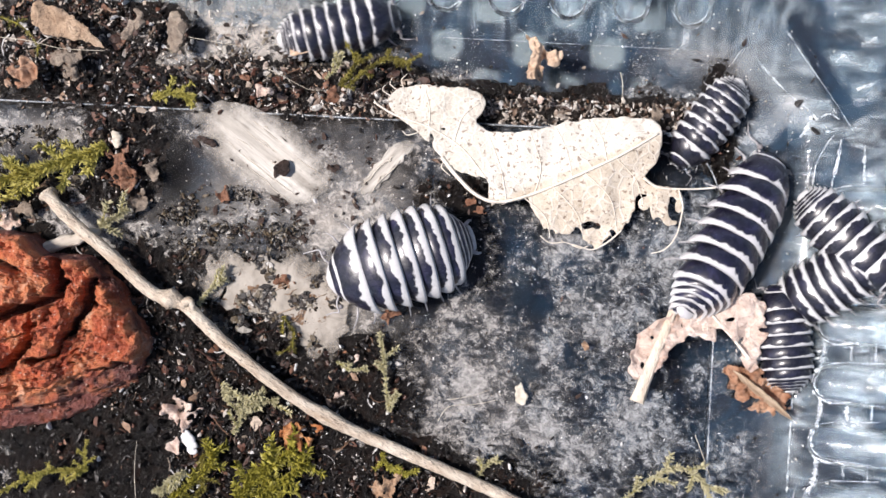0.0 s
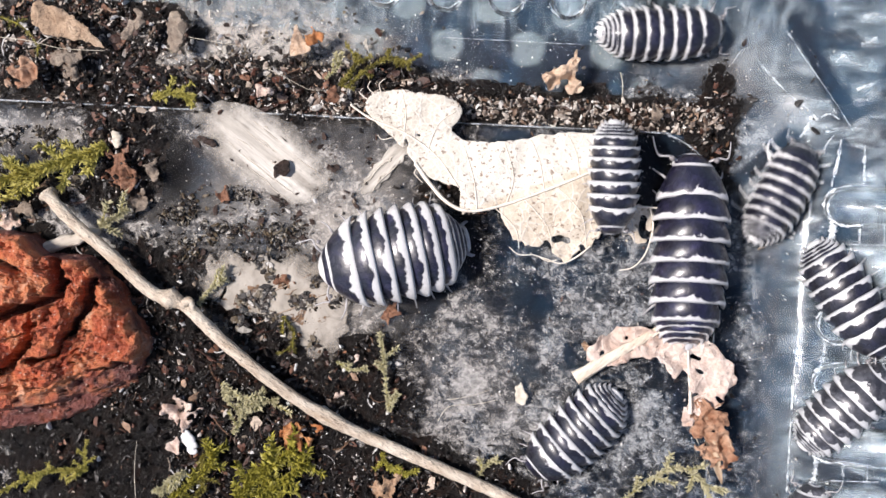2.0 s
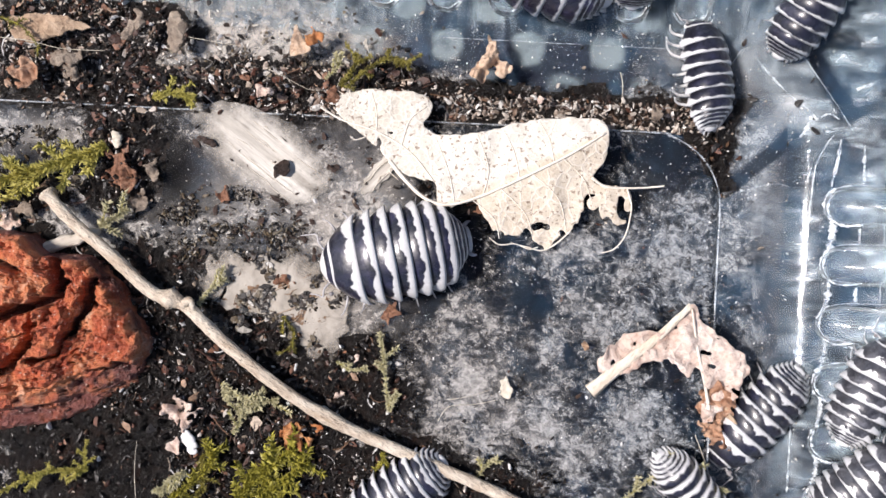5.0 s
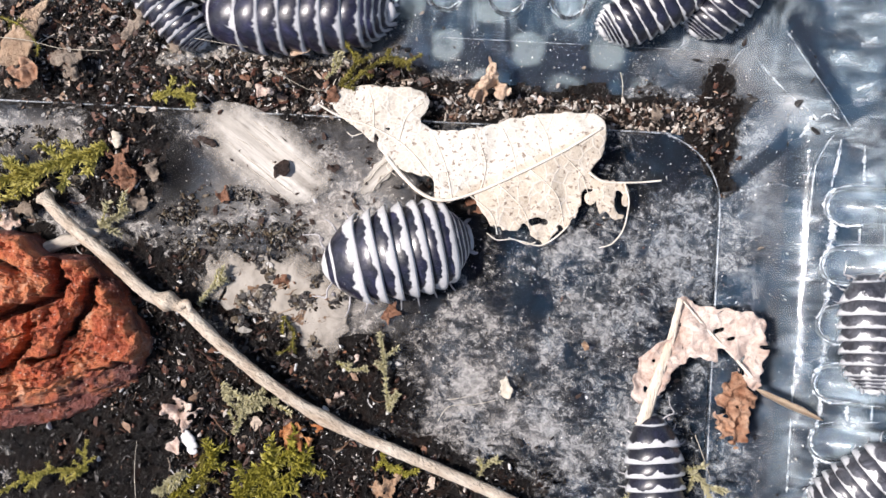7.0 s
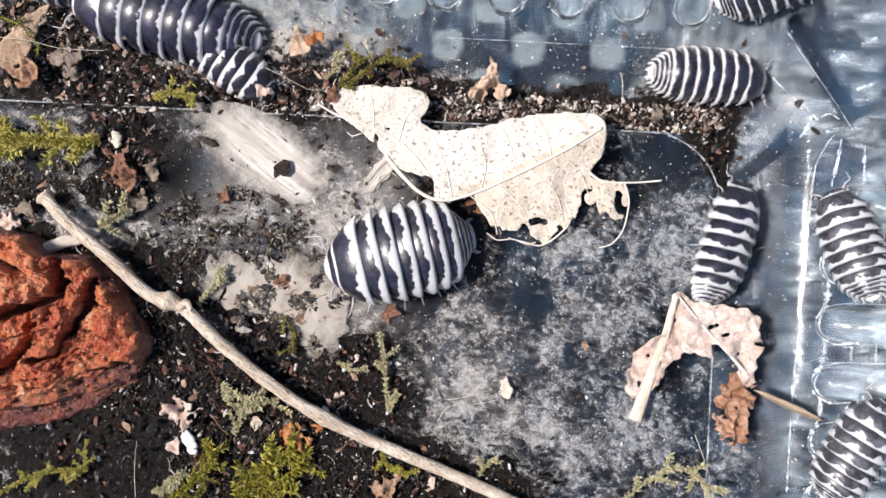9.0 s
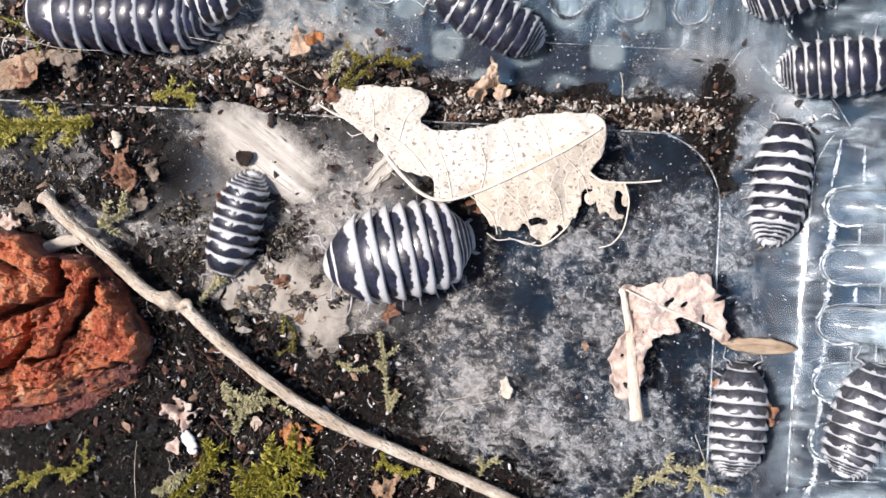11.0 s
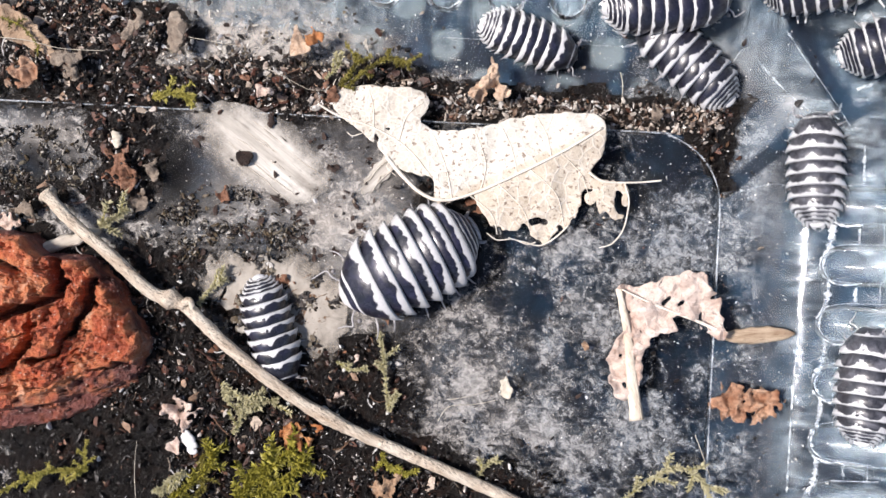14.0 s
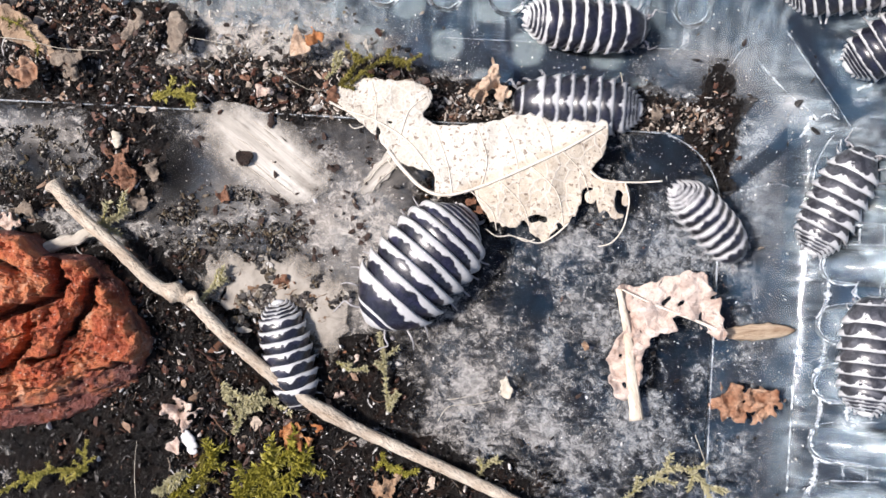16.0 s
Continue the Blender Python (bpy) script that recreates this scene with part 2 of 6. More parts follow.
def base_plastic():
    """The tray's floor: clear plastic with a smoky stain, feathery dried residue and milky smears."""
    n = Nodes("clouded_plastic")
    x, y, z = n.split(n.mm)
    rise = n.math("ADD", n.math("MULTIPLY", z, 0.8), 1.0, True)
    blue = n.noise(0.28, 4, 0.6, 0.8)
    panel = n.mix(n.ramp(blue, [(0.48, 0), (0.62, 1)]), (0.42, 0.41, 0.42), (0.38, 0.45, 0.54))
    glass_under(n, n.mix(rise, (0.93, 0.97, 1.0), panel), 0.03, 1.22)
    clouds = n.noise(0.15, 4, 0.6, 0.8)
    curd = n.noise(1.5, 9, 0.80, 0.7, stretch=(0.9, 1.1, 1.0, -20))
    flake = n.noise(3.6, 5, 0.7, 0.6)
    # dried puddle marks, clean places, and thinned film for shade beside the middle woodlouse
    puddles_and_shade = [n.blob(*p) for p in (
        (3, -11.5, 6.0, 4.2, 0.10), (7, -18, 5.0, 3, 0.05), (18, -13, 3.0, 4.5, 0.05), (-15, 6, 7, 6, -0.09), (-19, 1, 6, 4, 0.01), (6, -2.5, 4.5, 3, -0.03), (17, 1.5, 5, 3, 0.03), (-2.5, -5, 3.2, 2.4, -0.12), (20, 8, 4.5, 3.4, -0.15),
        (13, -9, 5, 3.2, -0.07), (19.5, -7, 3.0, 5, -0.10), (9, -3.5, 7, 2.8, -0.05), (26.5, -16, 2.4, 9, -0.06), (28.5, 2, 3, 7, 0.0), (-34, 8, 6, 4, -0.08), (9, 15.5, 9, 2.5, -0.14), (12, -15, 3, 4, 0.0), (-30, 2.5, 7, 4, 0.06), (14, -6, 4, 2.5, 0.10), (22, -2, 2.5, 4, 0.05), (-17, -1, 4, 4, -0.08), (-23.8, 6.8, 2.8, 2.4, -0.34))]
    s = n.total([curd, n.math("MULTIPLY", n.math("SUBTRACT", clouds, 0.5), 0.65), n.math("MULTIPLY", n.math("SUBTRACT", n.noise(0.42, 5, 0.65, 0.9), 0.5), 0.45), n.math("MULTIPLY", n.math("SUBTRACT", flake, 0.5), 0.24)] + puddles_and_shade)
    fac = n.ramp(s, [(0.465, 0.0), (0.535, 0.11), (0.60, 0.40), (0.75, 0.78)])
    fac = n.math("MULTIPLY", fac, n.math("SUBTRACT", 1.0, n.math("MULTIPLY", n.soft(foot_distance(n), -4.5, -0.3), 0.85)))
    # milky smears
    milk = n.total([n.blob(*p) for p in ((-15, 7.5, 6.0, 5.0, 0.20), (-6.5, 4.5, 3.4, 4.5, 0.36), (-10.3, 1.9, 3.0, 2.6, 0.34), (-10, -4.6, 4.6, 3.8, 0.50), (-17.5, 5.0, 3.0, 2.4, 0.30), (-20, 1.5, 3, 3, 0.10), (-29, 4, 5, 4, 0.22), (-34, 10.0, 6, 1.2, 0.45, -8), (3, -11, 6, 4, 0.06), (20, 3, 4, 3, 0.05))])
    milk = n.math("MULTIPLY", milk, n.ramp(n.noise(0.45, 6, 0.7, 1.2), [(0.32, 0.30), (0.6, 1.0)]))
    pale, brown = smears(n)
    milk = n.total([milk, pale, brown])
    clear = n.total([n.strip(on_tray(1424, 250), on_tray(1296, 352), 1.9, 0.95, 0.5), n.strip(on_tray(1286, 196), on_tray(1280, 108), 0.5, 0.5), n.blob(-23.8, 6.8, 2.6, 2.3, 0.85)])
    fac = n.math("MULTIPLY", n.math("ADD", fac, milk, True), n.math("SUBTRACT", 1.0, clear, True))
    west = n.ramp(n.math("ADD", n.math("MULTIPLY", x, 0.02), 0.5), [(0.45, 0), (0.95, 1)])
    tone = n.mix(west, n.ramp(curd, [(0.36, (0.17, 0.16, 0.15)), (0.64, (0.54, 0.51, 0.47))]), n.ramp(curd, [(0.36, (0.16, 0.18, 0.195)), (0.64, (0.47, 0.49, 0.50))]))
    smear = n.mix(n.soft(x, 18, 24), (0.45, 0.41, 0.36), n.mix(n.soft(y, 10, 14), (0.33, 0.40, 0.46), (0.42, 0.41, 0.40)))
    tone = n.mix(n.math("MULTIPLY", milk, 1.5, True), tone, smear)
    n.bump(n.noise(0.55, 3), 0.08, 0.3)
    return filmed(n, fac, tone)


def wall_plastic():
    """The sloping walls: clear plastic; streaks down the slope paint residue and reflections."""
    n = Nodes("streaked_plastic")
    x, y, z = n.split(n.mm)
    glass_under(n, (0.92, 0.97, 1.0), 0.04, 1.26)
    # 1 on the wall that rises eastwards, 0 on the one that rises northwards
    east = n.soft(n.math("ADD", n.math("MULTIPLY", x, CT + ST), n.math("MULTIPLY", y, ST - CT)), WALL_E - WALL_N - 5, WALL_E - WALL_N + 3)
    run = n.mix(east, n.noise(0.55, 5, 0.62, 0.5, stretch=(1.5, 0.28, 1.0, -4)), n.noise(0.55, 5, 0.62, 0.5, stretch=(0.28, 1.5, 1.0, -4)))
    soft = n.noise(0.22, 4, 0.6, 0.6)
    curd = n.noise(1.4, 6, 0.7, 0.6)
    f = n.total([run, n.math("MULTIPLY", n.math("SUBTRACT", soft, 0.5), 0.6), n.math("MULTIPLY", n.math("SUBTRACT", curd, 0.5), 0.25)])
    fac = n.ramp(f, [(0.40, 0.01), (0.52, 0.12), (0.62, 0.30), (0.76, 0.78)])
    fac = n.math("MULTIPLY", fac, n.math("ADD", 0.75, n.math("MULTIPLY", east, 0.25)))
    fac = n.math("MULTIPLY", fac, n.math("ADD", 0.15, n.math("MULTIPLY", n.soft(foot_distance(n), 0.0, 2.2), 0.85)))
    pale, dirt = smears(n)
    fac = n.math("ADD", fac, n.math("ADD", pale, dirt), True)
    clear = n.total([n.strip(on_tray(1506, 224), on_tray(1388, 34), 1.5, 1.0, 0.15), n.strip(on_tray(1428, 236), on_tray(1352, 330), 0.9, 0.5)])
    # the flutes' ends and the pockets between them stayed clear
    for k in range(6):
        p, q = on_tray(1476 - 7.3 * k, 362 + 104 * k), on_tray(1497 - 7.3 * k, 417 + 104 * k)
        clear = n.total([clear, n.blob(p.x, p.y, 1.3, 1.5, 0.85), n.blob(q.x, q.y, 1.0, 0.9, 0.9)])
    p = on_tray(1506, 296)
    clear = n.math("ADD", clear, n.blob(p.x, p.y, 1.0, 1.9, 0.9))
    fac = n.math("MULTIPLY", fac, n.math("SUBTRACT", 1.0, clear, True))
    shade = n.mix(east, n.noise(0.6, 5, 0.6, 0.4, stretch=(1.7, 0.3, 1.0, -4)), n.noise(0.6, 5, 0.6, 0.4, stretch=(0.3, 1.7, 1.0, -4)))
    tone = n.ramp(shade, [(0.36, (0.13, 0.19, 0.23)), (0.54, (0.27, 0.34, 0.38)), (0.68, (0.58, 0.63, 0.66))])
    tone = n.mix(n.math("MULTIPLY", dirt, 1.6, True), tone, n.ramp(curd, [(0.36, (0.20, 0.17, 0.14)), (0.62, (0.50, 0.46, 0.41))]))
    tone = n.mix(n.math("MULTIPLY", pale, 1.5, True), tone, n.mix(n.soft(y, 10, 14), (0.33, 0.40, 0.46), (0.42, 0.41, 0.40)))
    n.bump(n.total([n.noise(0.55, 3), n.math("MULTIPLY", run, 0.8)]), 0.16, 0.35)
    return filmed(n, fac, tone, 0.45)


def moulded_plastic(name, haze, white, wave=0.2):
    """Thick clear plastic of the moulded flutes and edges; white: colour of the film laid over it."""
    n = Nodes(name)
    glass_under(n, (0.90, 0.96, 1.0), 0.04, 1.36)
    fac = n.ramp(n.noise(0.9, 6, 0.7, 0.5), [(0.38, haze * 0.06), (0.50, haze * 0.5), (0.62, haze)])
    tone = n.ramp(n.noise(0.9, 4), [(0.36, tuple(c * 0.72 for c in white)), (0.62, white)])
    n.bump(n.noise(0.6, 3), wave, 0.3)
    return filmed(n, fac, tone, 0.4)


def chip_material(name, turn, rx, ry):
    """Bleached wood, sound along its middle and rotted thin and see-through towards its edges."""
    n = Nodes(name)
    grain = n.noise(0.42, 6, 0.65, 0.3, stretch=(0.14, 1.7, 1.0, turn))
    fine = n.noise(2.0, 4, 0.6, stretch=(0.16, 1.6, 1.0, turn))
    core = n.blob(0, 0, rx, ry, 1.0, turn)
    col = n.ramp(grain, [(0.30, (0.30, 0.27, 0.23)), (0.48, (0.52, 0.48, 0.42)), (0.62, (0.72, 0.68, 0.61))])
    col = n.mix(n.ramp(fine, [(0.58, 0), (0.74, 0.5)]), col, (0.17, 0.145, 0.12))
    n.bump(n.total([grain, fine]), 0.5, 0.2)
    n.done(col, 0.75, Specular_IOR_Level=0.3)
    body = n.total([core, n.math("MULTIPLY", n.math("SUBTRACT", n.noise(0.7, 6, 0.7), 0.5), 0.9)])
    n.feed(n.bsdf.inputs["Alpha"], n.math("MULTIPLY", n.soft(body, 0.16, 0.85), 0.92))
    return n.mat


def skin_material():
    """Decayed leaf skin: beige film, torn thin in places."""
    n = Nodes("beige_leaf_skin")
    big, small = n.noise(0.5, 5, 0.6, 0.3), n.noise(2.6, 5, 0.7)
    col = n.ramp(big, [(0.30, (0.33, 0.285, 0.225)), (0.60, (0.45, 0.405, 0.345))])
    # separate clots of brown rot
    clot = n.noise(0.75, 4, 0.6, 0.4)
    rot = n.total([n.blob(-1.5, 0.3, 3.4, 1.8, 0.22, 20), n.blob(1.8, -2.4, 2.2, 1.6, 0.20), n.blob(-5.2, 0.0, 1.6, 1.2, 0.15), n.math("MULTIPLY", n.math("SUBTRACT", clot, 0.5), 2.4), n.math("MULTIPLY", n.math("SUBTRACT", small, 0.5), 0.5)])
    col = n.mix(n.soft(rot, 0.34, 0.46), col, n.ramp(small, [(0.4, (0.05, 0.028, 0.016)), (0.62, (0.22, 0.11, 0.045))]))
    n.bump(small, 0.5, 0.15)
    n.done(col, 0.55, Specular_IOR_Level=0.45)
    body = n.total([n.blob(0, 0, 7.5, 4.2, 1.0, -24), n.math("MULTIPLY", n.math("SUBTRACT", n.noise(0.6, 6, 0.7, 0.5), 0.5), 1.2)])
    n.feed(n.bsdf.inputs["Alpha"], n.math("MULTIPLY", n.soft(body, 0.22, 0.80), 0.8))
    return n.mat


def cloth_material():
    """The dark table under the tray: navy weave with paler checks."""
    n = Nodes("navy_check_cloth")
    m = n.add("ShaderNodeMapping")
    m.inputs["Rotation"].default_value = (0, 0, radians(2.9))
    m.inputs["Location"].default_value = (2.34, 1.41, 1.7)
    n.join(n.mm, m.inputs["Vector"])
    ruffle = n.add("ShaderNodeTexNoise")
    ruffle.inputs["Scale"].default_value, ruffle.inputs["Detail"].default_value = 0.45, 4
    n.join(m.outputs[0], ruffle.inputs["Vector"])
    shift = n.add("ShaderNodeMix")
    shift.data_type, shift.blend_type = "RGBA", "LINEAR_LIGHT"
    shift.inputs["Factor"].default_value = 0.55
    n.join(m.outputs[0], shift.inputs["A"]), n.join(ruffle.outputs["Color"], shift.inputs["B"])
    along, across, _ = n.split(shift.outputs["Result"])
    weave = n.math("MULTIPLY", n.math("SINE", n.math("MULTIPLY", along, math.pi / 3.62)), n.math("SINE", n.math("MULTIPLY", across, -math.pi / 3.62)))
    check = n.soft(weave, 0.05, 0.55)
    soft = n.noise(0.5, 5, 0.6)
    worn = n.math("MULTIPLY", n.math("ADD", n.math("MULTIPLY", n.soft(across, 15.8, 18.4), 0.9), 0.08), n.math("SUBTRACT", 1.0, n.soft(along, 19, 24)))
    col = n.mix(n.ramp(n.noise(0.23, 4, 0.6, 0.8), [(0.47, 0), (0.62, 0.65)]), (0.003, 0.006, 0.012), (0.006, 0.024, 0.046))
    fade = n.ramp(soft, [(0.50, 1), (0.72, 0.15)])
    col = n.mix(n.math("MULTIPLY", n.math("MULTIPLY", check, worn), fade), col, (0.095, 0.112, 0.118))
    n.bump(n.noise(9.0, 3), 0.4, 0.1)
    return n.done(col, 0.8, Specular_IOR_Level=0.2)


def dry_leaf_material(name, a, b, vein, dark):
    n = Nodes(name)
    big, small = n.noise(0.5, 5, 0.6), n.noise(3.0, 6, 0.7)
    net = n.add("ShaderNodeTexVoronoi")
    net.feature = "DISTANCE_TO_EDGE"
    net.inputs["Scale"].default_value = 0.8
    n.join(n.mm, net.inputs["Vector"])
    lines = n.ramp(net.outputs["Distance"], [(0.015, 1), (0.07, 0)])
    col = n.ramp(big, [(0.32, a), (0.66, b)])
    col = n.mix(n.ramp(small, [(0.5, 0), (0.75, 0.75)]), col, dark)
    col = n.mix(n.math("MULTIPLY", lines, n.ramp(big, [(0.45, 0.0), (0.6, 0.45)])), col, vein)
    n.bump(n.math("ADD", n.math("MULTIPLY", lines, 0.25), n.math("MULTIPLY", small, 1.6)), 0.8, 0.2)
    return n.done(col, 0.55, Specular_IOR_Level=0.45)


def grain_material(name, stops, rough=0.42):
    """Loose bits: every grain takes its own colour."""
    n = Nodes(name)
    r = n.add("ShaderNodeValToRGB")
    r.color_ramp.interpolation = "CONSTANT"
    els = r.color_ramp.elements
    while len(els) < len(stops):
        els.new(0.5)
    for e, (p, c) in zip(els, stops):
        e.position, e.color = p, (*c, 1)
    n.join(n.island(), r.inputs["Fac"])
    col = n.mix(n.ramp(n.noise(3.0, 4), [(0.4, 0), (0.7, 0.6)]), r.outputs["Color"], (0.02, 0.014, 0.01))
    n.bump(n.noise(6.0, 4), 0.5, 0.15)
    return n.done(col, rough, Specular_IOR_Level=0.6)


def soil_material():
    n = Nodes("wet_black_soil")
    big, small = n.noise(0.5, 5, 0.6), n.noise(3.2, 6, 0.7)
    col = n.ramp(big, [(0.3, (0.005, 0.004, 0.004)), (0.55, (0.013, 0.009, 0.007)), (0.75, (0.040, 0.018, 0.010))])
    col = n.mix(n.ramp(small, [(0.60, 0), (0.74, 0.6)]), col, (0.09, 0.06, 0.04))
    n.bump(n.math("ADD", small, n.noise(8, 4)), 1.0, 0.5)
    return n.done(col, n.ramp(small, [(0.3, 0.26), (0.7, 0.7)]), Specular_IOR_Level=0.4)


WHITE = (0.68, 0.67, 0.66)
SHELLS = {
    "round": shell_material("shell_black_broad_white", 0.645, (0.005, 0.0055, 0.012), WHITE, 0.8, rim=0.75, sheen=(0.012, 0.011, 0.030)),
    "round_head": shell_material("head_black_white_rim", 0.72, (0.005, 0.0055, 0.012), WHITE, 0.6, rim=0.75, sheen=(0.012, 0.011, 0.030), front=0.36),
    "round_tail": shell_material("tail_black_white_edge", 0.76, (0.005, 0.0055, 0.012), WHITE, 0.5, rim=0.6, sheen=(0.012, 0.011, 0.030), front=0.0),
    "large": shell_material("shell_navy_thin_white", 0.84, (0.006, 0.0055, 0.014), (0.70, 0.69, 0.69), 0.42, middle=0.16, rim=0.35, sheen=(0.013, 0.012, 0.032)),
    "young": shell_material("shell_black_and_white", 0.745, (0.008, 0.008, 0.014), (0.68, 0.675, 0.67), 0.62, 0.12, 0.14),
    "striped": shell_material("shell_black_thin_white", 0.815, (0.007, 0.007, 0.014), (0.69, 0.685, 0.68), 0.42, 0.06),
    "dashed": shell_material("shell_black_dashed_white", 0.78, (0.012, 0.012, 0.017), (0.67, 0.67, 0.67), 0.50, 0.09, 0.28, 0.06),
    "spotted": shell_material("shell_grey_spotted_white", 0.79, (0.024, 0.024, 0.030), (0.66, 0.66, 0.66), 0.55, 0.10, 0.36, 0.18, sheen=(0.075, 0.075, 0.085)),
}
LIMB = plain_material("pale_grey_limb", (0.26, 0.25, 0.26), (0.52, 0.50, 0.50), 2.0, 0.45, 0.1)
PALE_LIMB = plain_material("white_limb", (0.58, 0.57, 0.56), (0.78, 0.77, 0.76), 2.0, 0.45, 0.1)
BELLY = plain_material("grey_belly", (0.11, 0.10, 0.105), (0.34, 0.32, 0.32), 0.9, 0.5, 0.5, (1.6, 0.3, 1.0))
ROCK = rock_material()
LEAF = leaf_material()
VEIN = plain_material("cream_vein", (0.70, 0.62, 0.51), (0.84, 0.77, 0.67), 1.0, 0.6, 0.2)
STALK = plain_material("split_stalk", (0.60, 0.49, 0.36), (0.84, 0.76, 0.64), 0.9, 0.7, 0.7, (2.0, 0.4, 1.0), 0.2, c=(0.33, 0.2, 0.12))
WALL_PLASTIC = wall_plastic()
FLUTE = moulded_plastic("clear_flute_plastic", 0.14, (0.50, 0.58, 0.63), 0.45)
# highlights and glints of the moulded edges, painted on as pale film
PALE_EDGE = moulded_plastic("pale_plastic_edge", 0.50, (0.60, 0.64, 0.67))
GLINT_EDGE = moulded_plastic("white_glint_plastic_edge", 0.60, (0.74, 0.78, 0.80), 0.5)
FLOOR_PLASTIC = base_plastic()
CLOTH = cloth_material()
SOIL = soil_material()
BARK = plain_material("tan_twig_bark", (0.52, 0.38, 0.26), (0.92, 0.82, 0.67), 0.9, 0.7, 1.0, (0.45, 1.2, 1.3, -33), 0.45, c=(0.13, 0.075, 0.045))
PALEWOOD = plain_material("pale_broken_wood", (0.42, 0.37, 0.30), (0.72, 0.66, 0.57), 0.7, 0.7, 0.8, (0.25, 1.6, 1.0), 0.25, c=(0.22, 0.16, 0.11))
STRAW = plain_material("straw_stalk", (0.26, 0.16, 0.09), (0.64, 0.51, 0.37), 0.9, 0.6, 0.8, (0.25, 1.4, 1.0), 0.25, c=(0.16, 0.08, 0.04))
DARKBARK = plain_material("dark_bark", (0.016, 0.010, 0.008), (0.06, 0.032, 0.022), 2.0, 0.5, 0.8)
MEMBRANE = skin_material()
SKINVEIN = plain_material("brown_skin_vein", (0.16, 0.09, 0.05), (0.40, 0.32, 0.24), 1.0, 0.6, 0.4)
FLAKY = chip_material("rotted_bleached_wood", -38, 6.6, 3.0)
SLIVER = chip_material("rotted_wood_sliver", 46, 3.4, 1.3)
DRYLEAF = dry_leaf_material("pinkish_dry_leaf", (0.48, 0.325, 0.25), (0.82, 0.69, 0.60), (0.86, 0.77, 0.70), (0.36, 0.18, 0.11))
RUST = dry_leaf_material("rusty_brown_leaf", (0.13, 0.05, 0.025), (0.34, 0.17, 0.10), (0.42, 0.26, 0.17), (0.05, 0.022, 0.014))
ORANGE = dry_leaf_material("orange_rotten_leaf", (0.34, 0.10, 0.03), (0.60, 0.30, 0.12), (0.62, 0.40, 0.22), (0.16, 0.05, 0.02))
FOLDED = dry_leaf_material("tan_folded_leaf", (0.42, 0.26, 0.16), (0.72, 0.56, 0.42), (0.78, 0.64, 0.5), (0.22, 0.11, 0.06))
FLAP = dry_leaf_material("tan_leaf_tongue", (0.30, 0.19, 0.115), (0.56, 0.41, 0.28), (0.62, 0.48, 0.36), (0.15, 0.08, 0.045))
TAN = dry_leaf_material("tan_leaf", (0.27, 0.15, 0.08), (0.50, 0.34, 0.22), (0.58, 0.44, 0.32), (0.12, 0.06, 0.03))
CURLED = dry_leaf_material("brown_edged_leaf", (0.26, 0.105, 0.05), (0.60, 0.38, 0.25), (0.6, 0.45, 0.34), (0.07, 0.03, 0.018))
DULL = dry_leaf_material("grey_brown_leaf", (0.15, 0.11, 0.08), (0.38, 0.31, 0.24), (0.44, 0.38, 0.30), (0.09, 0.055, 0.035))
FLAKE = plain_material("white_flake", (0.70, 0.69, 0.67), (0.82, 0.81, 0.80), 1.0, 0.5, 0.3, c=(0.5, 0.47, 0.44))
CREAM = plain_material("cream_seed", (0.42, 0.37, 0.28), (0.66, 0.60, 0.50), 1.2, 0.5, 0.3)
CHIPBARK = plain_material("brown_bark_crumb", (0.014, 0.009, 0.007), (0.06, 0.036, 0.026), 1.6, 0.5, 0.9, depth=0.3, c=(0.015, 0.009, 0.007))
MOSS = {
    "fresh": plain_material("yellow_green_moss", (0.20, 0.185, 0.03), (0.54, 0.47, 0.13), 0.8, 0.55, 0.2, c=(0.07, 0.07, 0.015)),
    "deep": plain_material("olive_moss", (0.10, 0.095, 0.012), (0.42, 0.37, 0.055), 1.2, 0.5, 0.2, c=(0.03, 0.035, 0.01)),
    "dark": plain_material("dark_olive_moss", (0.05, 0.045, 0.010), (0.25, 0.21, 0.04), 1.2, 0.5, 0.2, c=(0.025, 0.028, 0.01)),
    "pale": plain_material("pale_dry_moss", (0.30, 0.28, 0.15), (0.55, 0.50, 0.32), 1.2, 0.6, 0.2, c=(0.15, 0.13, 0.06)),
}
GRAINS = grain_material("soil_grains", [(0.0, (0.008, 0.006, 0.005)), (0.56, (0.020, 0.012, 0.009)), (0.74, (0.070, 0.028, 0.016)), (0.85, (0.15, 0.085, 0.05)), (0.91, (0.32, 0.26, 0.20)), (0.93, (0.55, 0.50, 0.44)), (0.96, (0.78, 0.76, 0.73))])
GRIT = grain_material("beige_grit", [(0.0, (0.05, 0.032, 0.022)), (0.18, (0.18, 0.12, 0.085)), (0.36, (0.36, 0.29, 0.235)), (0.6, (0.52, 0.46, 0.40)), (0.88, (0.72, 0.69, 0.64))])
SPECKS = grain_material("pale_specks", [(0.0, (0.75, 0.74, 0.72)), (0.5, (0.55, 0.52, 0.48)), (0.8, (0.35, 0.30, 0.25))], 0.5)


# ---- building helpers ----
def part(name, bm, material, parent=None, label="", smooth=True):
    """Links a bmesh drawn in millimetres as one mesh object, under a thing or a part."""
    bmesh.ops.scale(bm, vec=(MM, MM, MM), verts=bm.verts)
    me = bpy.data.meshes.new(name)
    bm.to_mesh(me)
    bm.free()
    return linked(name, me, material, parent, label, smooth)


